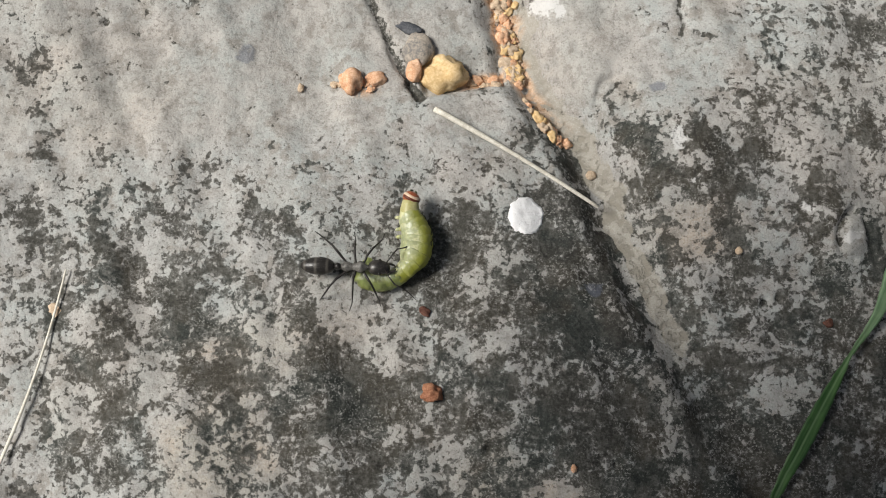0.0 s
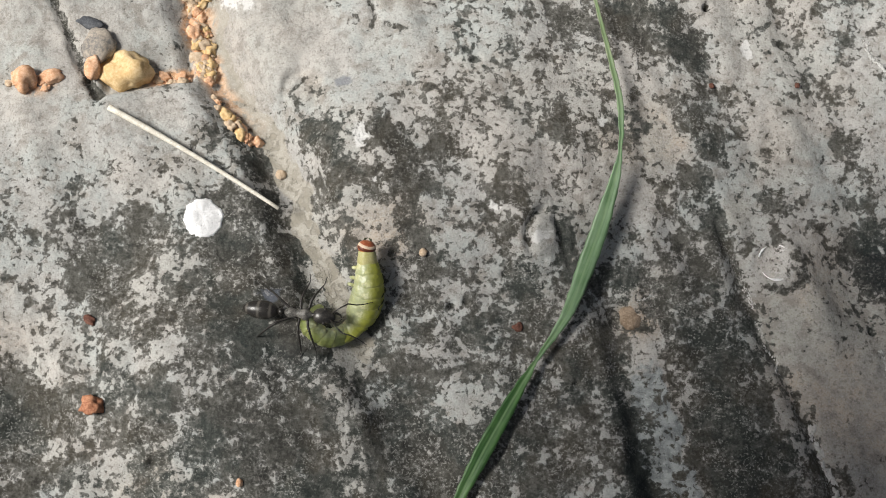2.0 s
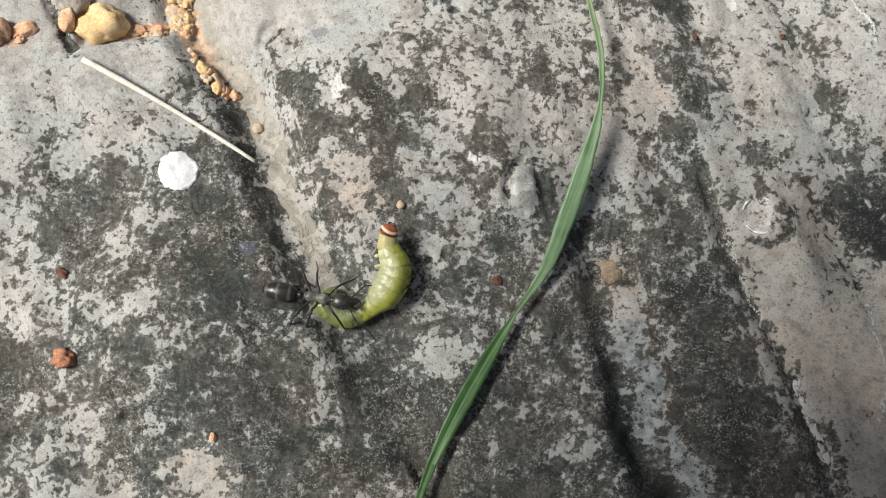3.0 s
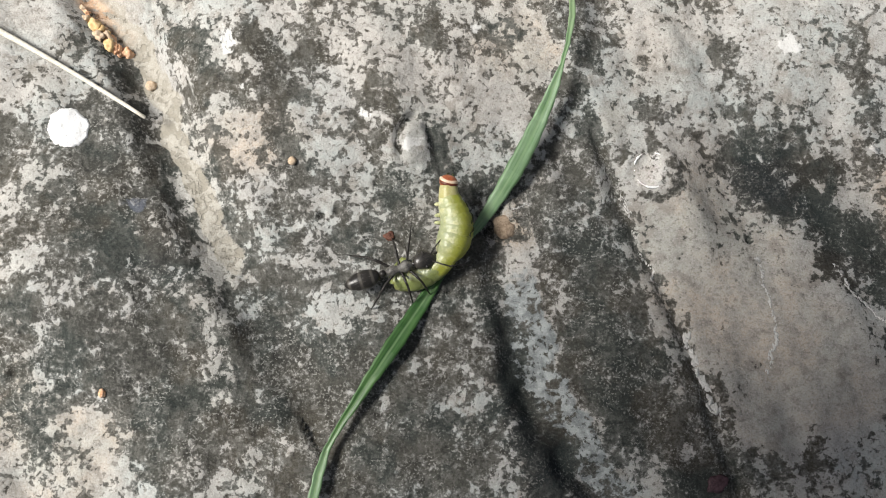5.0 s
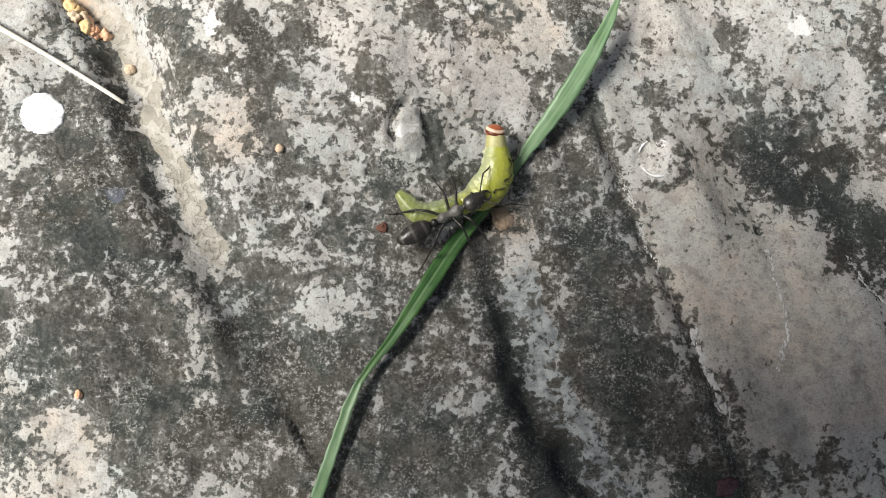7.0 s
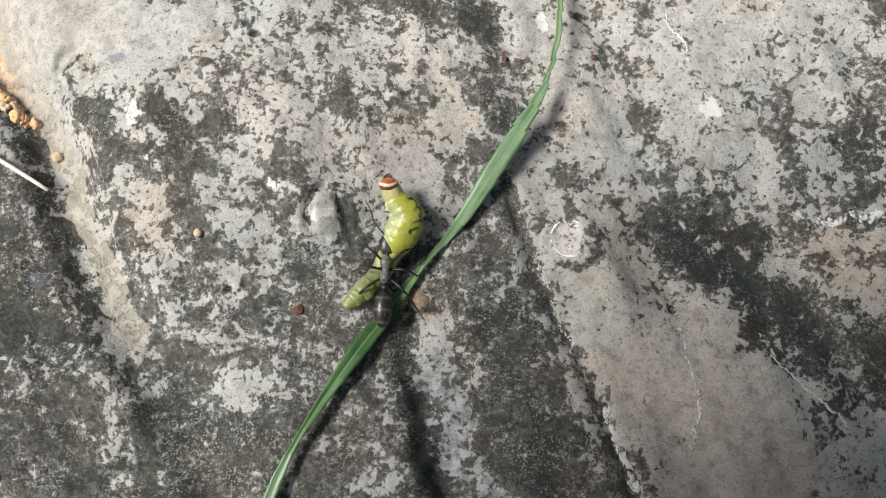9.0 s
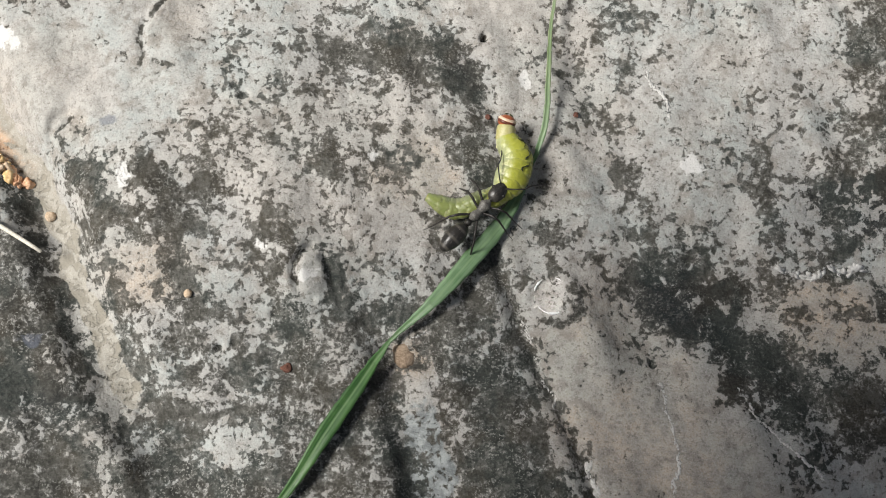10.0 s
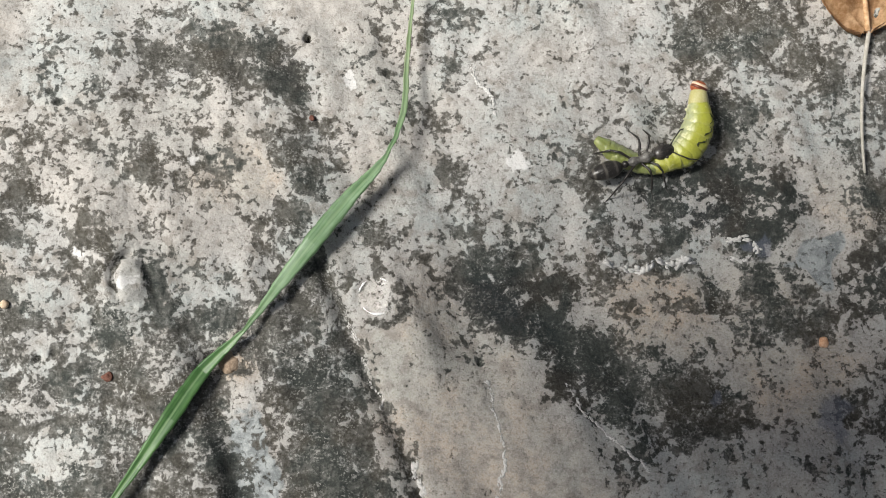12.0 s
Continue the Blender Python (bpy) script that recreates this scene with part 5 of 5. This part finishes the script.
    part("head_stripe", stripe, BROWN_HEAD, head, "dark red-brown stripe across the head")
    for side in (-1, 1):
        part("jaw", tube(bmesh.new(), [(side * 0.45, 0.75, -0.15), (side * 0.4, 1.05, -0.25), (side * 0.12, 1.2, -0.3)], [0.2, 0.16, 0.06], 8), MARK, head, "dark jaw")
    return body, head, rings


caterpillar, caterpillar_head, caterpillar_rings = build_caterpillar()


# ---- the ant ----
def bump_at(w, c, s):
    return math.exp(-((w - c) / s) ** 2)


HIPS = [(2.05, 0.42, 55), (1.05, 0.48, 92), (-0.05, 0.45, 132)]


def build_ant():
    ant = tagged(new("ant"), "large black ant gripping a caterpillar in its jaws", "ant")
    part("gaster", spindle(bmesh.new(), -6.7, -1.75, lambda w: 1.22 * (4 * w * (1 - w)) ** 0.5 * (0.86 + 0.28 * w) * (1 - 0.10 * bump_at(w, 0.62, 0.035) - 0.05 * bump_at(w, 0.36, 0.03)), 1, 0.95, -0.15, 22, 34), SHEEN_BANDED, ant, "glossy black rear body, grey bands and sheen put into its colour")
    gaster = [o for o in ant.children if o.name.startswith("gaster")][0]
    for k, (lo, hi) in enumerate(((0.02, 0.34), (0.29, 0.60), (0.56, 0.86))):
        bm, rows = bmesh.new(), []
        for i in range(8):
            w = lo + (hi - lo) * i / 7
            r = (1.22 * (4 * w * (1 - w)) ** 0.5 * (0.86 + 0.28 * w)) * (1.0 + 0.06 * (1 - i / 7)) + 0.01
            rows.append([bm.verts.new((0.001 * (-6.7 + 4.95 * w), 0.001 * r * math.cos(a), 0.001 * (-0.15 + 0.95 * r * math.sin(a)))) for a in [2 * math.pi * j / 22 for j in range(22)]])
        for a, b in zip(rows, rows[1:]):
            for j in range(22):
                bm.faces.new((a[j], b[j], b[(j + 1) % 22], a[(j + 1) % 22]))
        part("plate", bm, SHEEN_BANDED, gaster, "overlapping horny plate")
    bm, rng = bmesh.new(), random.Random(3)
    for k in range(70):
        w, a = rng.uniform(0.08, 0.92), rng.uniform(0.1, math.pi - 0.1)
        r = 1.22 * (4 * w * (1 - w)) ** 0.5 * (0.86 + 0.28 * w)
        p = Vector((-6.7 + 4.95 * w, r * math.cos(a), -0.15 + 0.95 * r * math.sin(a)))
        tube(bm, [p, p + Vector((-0.45, 0.10 * math.cos(a), 0.16 * math.sin(a) + 0.03))], [0.020, 0.008], 3)
    part("down", bm, DOWN, gaster, "sparse short grey hairs")
    part("waist", spindle(bmesh.new(), -1.95, -0.85, lambda w: 0.52 * (4 * w * (1 - w)) ** 0.6, 1, 1.25, 0.02, 14, 12), CHITIN, ant)
    part("thorax", spindle(bmesh.new(), -1.15, 2.95, lambda w: 0.30 * (4 * w * (1 - w)) ** 0.5 + 0.46 * bump_at(w, 0.24, 0.19) + 0.60 * bump_at(w, 0.74, 0.19), 0.98, 0.95, 0.0, 18, 30), DOWN, ant, "dusty grey-black middle body")
    part("neck", spindle(bmesh.new(), 2.6, 3.4, lambda w: 0.34 * (4 * w * (1 - w)) ** 0.4, 1, 1, 0.0, 12, 8), CHITIN, ant)
    head = part("head", spindle(bmesh.new(), 2.9, 5.95, lambda w: 1.14 * (4 * w * (1 - w)) ** 0.40 * (1.04 - 0.22 * w), 1.0, 0.72, -0.05, 20, 20), CHITIN, ant, "broad black head")
    for side in (-1, 1):
        part("jaw", tube(bmesh.new(), [(5.3, side * 0.48, -0.25), (5.95, side * 0.62, -0.35), (6.5, side * 0.42, -0.42), (6.75, side * 0.08, -0.45)], [0.2, 0.2, 0.15, 0.05], 8), CHITIN, head, "curved black jaw")
        bm = bmesh.new()
        bmesh.ops.create_icosphere(bm, subdivisions=2, radius=0.00026, matrix=pose(0.0045, side * 0.00093, 0.00022))
        part("eye", bm, LIMB, head, "small round black eye")
        feeler = part("feeler", tube(bmesh.new(), [(0, 0, 0), (0.9, side * 1.0, 0.55), (1.9, side * 1.9, 0.7)], [0.10, 0.09, 0.11], 7), LIMB, head, "thin elbowed black feeler")
        part("whip", tube(bmesh.new(), [(1.9, side * 1.9, 0.7), (2.9, side * 2.1, 0.0), (3.8, side * 2.5, -0.7), (4.9, side * 3.2, -1.3)], [0.10, 0.09, 0.08, 0.05], 7), LIMB, feeler)
        feeler.matrix_basis = pose(0.0053, side * 0.00035, 0.0003)
        feelers.append((feeler, side))
    for side in (1, -1):
        for k, (x, y, out) in enumerate(HIPS):
            reach = (1.0, 0.95, 1.28)[k]
            thin = 1.12
            P = [(0, 0, -0.15), (0.45, 0, -0.25), (1.5 * reach, 0, 1.15), (2.6 * reach, 0, 0.75), (3.5 * reach, 0.15 * side, -1.1), (4.3 * reach, 0.3 * side, -2.75), (5.4 * reach, 0.6 * side, -3.15)]
            R = [0.22 * thin, 0.15 * thin, 0.17 * thin, 0.12 * thin, 0.105 * thin, 0.075 * thin, 0.045]
            leg = part("leg", tube(bmesh.new(), P[:4], R[:4], 8), LIMB, ant, "thin jointed black leg")
            part("shin", tube(bmesh.new(), P[3:6], (0.13 * thin, 0.12 * thin, 0.075), 8), LIMB, leg)
            part("foot", tube(bmesh.new(), P[5:], (0.075, 0.045), 8), LIMB, leg)
            leg.matrix_basis = pose(0.001 * x, 0.001 * side * y, -0.0001, 0, 0, side * out)
            legs.append((leg, x, side * y, side * out, (k + (side < 0)) % 2))
    return ant


feelers, legs = [], []
ant = build_ant()


# ---- what moves ----
def frame_of(place_mm, ahead, up=Vector((0, 0, 1))):
    """A pose at a place (millimetres) whose y axis points ahead and whose z axis is as near to up as it can be."""
    y = ahead.normalized()
    x = y.cross(up).normalized()
    z = x.cross(y)
    m = Matrix((x, y, z)).transposed().to_4x4()
    m.translation = place_mm * 0.001
    return m


def curve_at(points, w):
    """The place and direction at the share w of a smooth line through points."""
    far = [0.0]
    for a, b in zip(points, points[1:]):
        far.append(far[-1] + (b - a).length)
    s = min(max(w, -0.05), 1.05) * far[-1]
    k = max(0, min(len(points) - 2, sum(f <= s for f in far) - 1))
    u = (s - far[k]) / (far[k + 1] - far[k])
    p0, p1, p2, p3 = points[max(k - 1, 0)], points[k], points[k + 1], points[min(k + 2, len(points) - 1)]
    h = far[k + 1] - far[k]
    m1 = (p2 - p0) / (far[k + 1] - far[max(k - 1, 0)]) * h
    m2 = (p3 - p1) / (far[min(k + 2, len(points) - 1)] - far[k]) * h
    place_ = (2 * u**3 - 3 * u**2 + 1) * p1 + (u**3 - 2 * u**2 + u) * m1 + (-2 * u**3 + 3 * u**2) * p2 + (u**3 - u**2) * m2
    way = (6 * u**2 - 6 * u) * p1 + (3 * u**2 - 4 * u + 1) * m1 + (-6 * u**2 + 6 * u) * p2 + (3 * u**2 - 2 * u) * m2
    return place_, way


def motions():
    # the telephone follows the camera's path, offset to shade the view's lower right
    walk(telephone, [(t, pose(x, y, z, rx, ry, rz) @ pose(-0.060, 0.009, 0.034)) for t, x, y, z, rx, ry, rz in ROWS])
    # the caterpillar: the places of its spine from head to tail, time by time
    shapes = []

    def bend(t, *xy):
        high = (3.6, 3.1, 2.7, 2.4, 1.9, 1.5, 1.3, 1.3)
        shapes.append((t, [Vector((x, y, lie(x, y) + h)) for x, y, h in zip(xy[::2], xy[1::2], high)]))

    bend(0, -0.5, 34.9, -0.7, 32.4, 0.3, 29.1, -0.3, 25.8, -2.3, 23.6, -4.9, 22.7, -7.3, 23.5, -6.6, 25.8)
    bend(0.5, 9.0, 35.2, 8.8, 32.7, 10.3, 29.6, 8.8, 26.1, 7.2, 23.3, 4.5, 22.4, 2.6, 23.4, 3.7, 25.8)
    bend(1, 22.6, 36.4, 22.8, 33.9, 24.2, 29.8, 23.6, 26.7, 22.0, 24.3, 19.7, 23.4, 17.9, 24.4, 17.0, 27.4)
    bend(1.5, 35.9, 30.6, 35.9, 28.5, 37.0, 25.2, 35.9, 22.3, 34.3, 19.7, 31.5, 18.7, 29.2, 20.6, 30.4, 23.2)
    bend(2, 39.1, 28.2, 39.2, 26.1, 39.3, 22.6, 38.3, 19.3, 36.7, 17.1, 33.7, 16.0, 31.3, 17.7, 32.4, 20.3)
    bend(2.5, 37.6, 28.3, 37.9, 26.5, 39.6, 22.7, 39.1, 19.5, 37.4, 16.9, 34.9, 15.8, 32.6, 16.8, 34.1, 19.4)
    bend(3, 45.3, 23.8, 45.1, 21.8, 46.1, 18.8, 44.9, 15.9, 42.6, 13.8, 39.1, 12.4, 36.2, 14.3, 37.5, 16.3)
    bend(3.2, 44.8, 25.0, 45.3, 22.9, 47.0, 19.6, 46.4, 16.3, 45.3, 13.8, 42.6, 12.1, 39.8, 13.5, 41.1, 15.5)
    bend(4.8, 67.3, 24.1, 67.5, 21.8, 68.3, 18.1, 67.2, 14.8, 66.4, 12.2, 64.2, 10.8, 61.2, 11.6, 61.9, 13.8)
    bend(5, 67.8, 24.1, 67.9, 21.9, 68.8, 18.1, 67.8, 14.7, 66.3, 12.6, 63.6, 11.1, 61.0, 11.4, 61.7, 13.7)
    bend(5.5, 66.3, 23.6, 66.8, 21.4, 67.9, 18.0, 67.3, 15.8, 66.2, 14.0, 63.5, 12.6, 60.5, 10.9, 59.4, 13.8)
    bend(6, 66.6, 23.3, 67.1, 21.3, 68.1, 18.0, 67.7, 15.9, 67.0, 14.6, 63.7, 13.2, 60.1, 11.5, 58.0, 14.8)
    bend(6.5, 69.0, 22.0, 69.2, 19.6, 69.3, 16.1, 68.2, 14.1, 66.8, 12.8, 64.0, 12.2, 61.2, 13.6, 59.2, 16.6)
    bend(7, 74.4, 29.2, 74.6, 26.8, 74.6, 23.8, 73.2, 21.8, 70.7, 20.4, 68.1, 19.3, 64.8, 18.9, 62.2, 21.3)
    bend(7.5, 75.6, 29.6, 75.6, 27.2, 75.9, 24.4, 74.2, 22.3, 71.7, 20.3, 68.7, 18.8, 65.8, 18.3, 62.0, 19.9)
    bend(9.3, 69.3, 35.3, 70.7, 33.8, 73.7, 31.7, 73.1, 29.2, 71.9, 26.0, 70.7, 23.9, 68.8, 21.6, 66.7, 19.6)
    bend(9.5, 73.4, 39.0, 75.5, 37.8, 78.4, 36.0, 78.5, 32.9, 77.7, 30.0, 75.3, 28.2, 72.7, 27.8, 70.5, 27.3)
    bend(10, 90.7, 50.3, 90.6, 47.8, 91.9, 44.9, 91.0, 42.1, 89.0, 39.8, 86.3, 38.9, 83.2, 38.2, 79.7, 39.7)
    bend(10.5, 108.4, 49.6, 108.5, 47.5, 108.3, 44.4, 106.7, 41.7, 103.9, 40.6, 100.8, 40.6, 97.7, 41.1, 94.7, 43.8)
    bend(11, 123.4, 51.7, 123.5, 49.7, 123.6, 47.0, 122.1, 44.2, 119.2, 43.0, 115.9, 42.6, 112.4, 43.7, 109.6, 45.8)
    bend(11.5, 126.2, 48.8, 126.6, 46.8, 126.2, 43.3, 124.4, 41.0, 121.6, 39.8, 119.3, 40.1, 117.0, 41.8, 116.0, 45.0)
    bend(12, 143.2, 53.2, 142.9, 51.0, 142.7, 47.5, 140.8, 44.5, 137.8, 42.8, 134.8, 42.8, 131.7, 44.2, 128.5, 46.5)
    base_rows, ring_rows, head_rows = [], [[] for _ in caterpillar_rings], []
    for t, spine in shapes:
        root = Matrix.Translation(Vector((spine[4].x, spine[4].y, lie(spine[4].x, spine[4].y))) * 0.001)
        base_rows.append((t, root))
        back = root.inverted()
        roll = Matrix.Rotation(radians(float(np.interp(t, [0, 3, 5, 6, 12], [38, 36, 32, 2, -4]))), 4, "Y")
        p, way = curve_at(spine, 0.012)
        head_rows.append((t, back @ frame_of(p, -way) @ Matrix.Rotation(radians(float(np.interp(t, [0, 3, 5, 12], [14, 10, -8, 6]))), 4, "Y") @ Matrix.Rotation(radians(-16), 4, "Z")))
        for k, rows in enumerate(ring_rows):
            p, way = curve_at(spine, 0.045 + 0.955 * (k + 0.5) / RINGS)
            rows.append((t, back @ frame_of(p, -way) @ roll))
    walk(caterpillar, base_rows)
    walk(caterpillar_head, head_rows)
    for ring, rows in zip(caterpillar_rings, ring_rows):
        walk(ring, rows)

    spines = shapes
    # the blade of grass, pushed aside as the load passes over it
    shapes = []

    def sway(t, *xy):
        line = []
        for k, (x, y) in enumerate(zip(xy[::2], xy[1::2])):
            up = float(np.interp(-45 + 7.5 * k, [-45, -29, 0, 20, 32, 60], [1.2, 1.6, 1.6, 2.8, 3.4, 2.6]))
            load = min((Vector((x, y)) - p.to_2d()).length for p in min(spines, key=lambda q: abs(q[0] - t))[1])
            up = 0.25 + (up - 0.25) * float(ramp(1.5, 9.0, load))
            line.append(Vector((x, y, 0.5 * lie(x, y) + 0.5 * lie(x + 3, y) + up)))
        shapes.append((t, line))

    sway(2.5, 43.2, -28.1, 45.6, -21.0, 48.1, -14.0, 50.8, -7.0, 54.2, -0.3, 58.0, 6.2, 62.0, 12.5, 66.2, 18.7, 69.2, 25.6, 71.7, 32.6, 73.7, 39.9, 74.1, 47.3, 73.0, 54.7, 71.7, 62.1, 70.4, 69.5)
    sway(4.8, 47.6, -26.7, 49.3, -19.4, 51.3, -12.2, 55.1, -5.7, 59.2, 0.5, 63.4, 6.8, 67.6, 13.0, 72.3, 18.8, 76.5, 25.0, 79.9, 31.7, 82.6, 38.7, 84.3, 46.0, 84.5, 53.4, 84.7, 60.9, 84.9, 68.4)
    sway(5.5, 47.2, -22.9, 49.1, -15.6, 51.4, -8.5, 55.7, -2.4, 60.0, 3.8, 64.4, 9.8, 68.8, 15.9, 73.1, 22.1, 77.2, 28.4, 80.8, 34.9, 84.3, 41.6, 86.2, 48.8, 86.4, 56.3, 86.7, 63.8, 86.9, 71.3)
    sway(6, 47.2, -23.1, 49.1, -15.9, 51.6, -8.8, 55.7, -2.5, 60.2, 3.5, 64.6, 9.5, 69.1, 15.5, 73.0, 21.9, 76.8, 28.4, 80.7, 34.8, 84.6, 41.2, 86.8, 48.4, 87.5, 55.8, 88.3, 63.3, 89.0, 70.8)
    sway(6.5, 47.6, -21.3, 49.7, -14.1, 52.8, -7.4, 57.1, -1.2, 61.6, 4.8, 66.5, 10.5, 71.5, 16.0, 76.4, 21.7, 81.2, 27.5, 85.7, 33.5, 90.3, 39.4, 92.8, 46.4, 94.1, 53.8, 95.3, 61.2, 96.5, 68.6)
    sway(7, 51.2, -16.6, 53.7, -9.6, 56.6, -2.7, 61.1, 3.3, 65.4, 9.5, 69.7, 15.6, 74.7, 21.2, 79.0, 27.3, 83.6, 33.3, 87.6, 39.6, 90.9, 46.2, 92.7, 53.5, 94.6, 60.8, 96.4, 68.1, 98.3, 75.3)
    sway(7.5, 53.6, -13.2, 56.4, -6.3, 59.8, 0.4, 63.7, 6.8, 68.0, 13.0, 72.7, 18.9, 77.7, 24.4, 82.1, 30.5, 86.2, 36.7, 90.1, 43.1, 93.2, 50.0, 94.8, 57.3, 95.8, 64.7, 96.9, 72.1, 97.9, 79.5)
    sway(9.5, 51.6, -15.5, 54.4, -8.6, 57.6, -1.7, 61.6, 4.5, 66.1, 10.6, 70.6, 16.5, 75.2, 22.5, 80.2, 28.0, 84.9, 33.9, 89.6, 39.8, 94.0, 45.8, 96.7, 52.7, 97.1, 60.1, 96.8, 67.6, 96.6, 75.1)
    sway(10, 46.6, -15.4, 51.3, -9.6, 56.0, -3.8, 60.7, 2.1, 64.9, 8.3, 69.3, 14.4, 73.8, 20.4, 79.5, 25.3, 84.7, 30.7, 89.6, 36.3, 93.4, 42.8, 96.1, 49.8, 97.0, 57.2, 97.8, 64.6, 99.3, 71.9)
    sway(10.5, 50.9, -17.7, 54.9, -11.3, 58.8, -4.9, 62.7, 1.5, 66.8, 7.8, 71.0, 14.0, 75.6, 19.9, 81.4, 24.7, 87.0, 29.7, 92.0, 35.2, 96.4, 41.3, 99.4, 48.2, 101.9, 55.2, 104.6, 62.2, 107.9, 69.0)
    sway(11, 50.7, -12.7, 55.2, -6.7, 59.6, -0.7, 63.8, 5.6, 68.1, 11.7, 72.7, 17.7, 78.4, 22.5, 83.3, 28.2, 88.1, 33.9, 93.0, 39.6, 98.3, 44.9, 100.7, 51.8, 102.0, 59.2, 103.2, 66.6, 104.4, 74.0)
    sway(12, 50.4, -12.9, 54.8, -6.9, 59.2, -0.8, 63.7, 5.2, 68.1, 11.3, 72.5, 17.4, 78.0, 22.3, 82.9, 28.0, 87.9, 33.6, 92.9, 39.2, 98.1, 44.6, 101.1, 51.3, 102.1, 58.7, 103.2, 66.1, 104.6, 73.5)
    shapes.insert(0, (0.0, shapes[0][1]))
    shapes.insert(2, (3.3, shapes[0][1]))
    base_rows, piece_rows = [], [[] for _ in blade_pieces]
    for t, line in shapes:
        root = Matrix.Translation(line[0] * 0.001)
        base_rows.append((t, root))
        for k, rows in enumerate(piece_rows):
            p, way = curve_at(line, (k + 0.5) / BLADE_PIECES)
            rows.append((t, root.inverted() @ frame_of(p, way)))
    walk(grass_blade, base_rows)
    for piece, rows in zip(blade_pieces, piece_rows):
        walk(piece, rows)

    # the ant: its middle, and the way it faces
    steps = []

    def tread(t, x, y, turn):
        steps.append((t, pose(0.001 * x, 0.001 * y, 0.001 * (lie(x, y) + 3.3), 0, -4, turn)))

    tread(0, -9.4, 24.6, -2)
    tread(0.5, 0.6, 23.7, 12)
    tread(1, 15.8, 24.1, 14)
    tread(1.5, 27.2, 21.6, 1)
    tread(2, 29.1, 19.1, -7)
    tread(2.5, 30.8, 18.0, 5)
    tread(3, 34.8, 15.1, -10)
    tread(3.2, 38.1, 13.9, 3)
    tread(4.8, 60.1, 12.4, 12)
    tread(5, 60.2, 12.2, 17)
    tread(5.5, 61.3, 13.0, 29)
    tread(6, 60.9, 13.0, 19)
    tread(6.5, 62.2, 12.6, 20)
    tread(7, 67.6, 17.9, 27)
    tread(7.5, 69.4, 18.1, 33)
    tread(9.3, 72.7, 23.2, 88)
    tread(9.5, 75.8, 26.8, 73)
    tread(10, 85.8, 36.8, 44)
    tread(10.5, 99.1, 39.6, 19)
    tread(11, 114.4, 42.1, 20)
    tread(11.5, 117.5, 40.1, 14)
    tread(12, 133.1, 42.9, 15)
    walk(ant, steps)
    for leg, x, y, out, phase in legs:
        rows = []
        for k in range(81):
            t = 0.15 * k
            swing = math.sin(2 * math.pi * (t / 0.62 + 0.5 * phase))
            rows.append((t, pose(0.001 * x, 0.001 * y, -0.0001, 0, -7 * max(0, math.cos(2 * math.pi * (t / 0.62 + 0.5 * phase))), out + 15 * swing)))
        walk(leg, rows)
    for feeler, side in feelers:
        walk(feeler, [(0.3 * k, pose(0.0053, side * 0.00035, 0.0003, 0, 6 * math.sin(1.9 * k + side), 10 * math.sin(1.3 * k + 2 * side))) for k in range(41)])


motions()
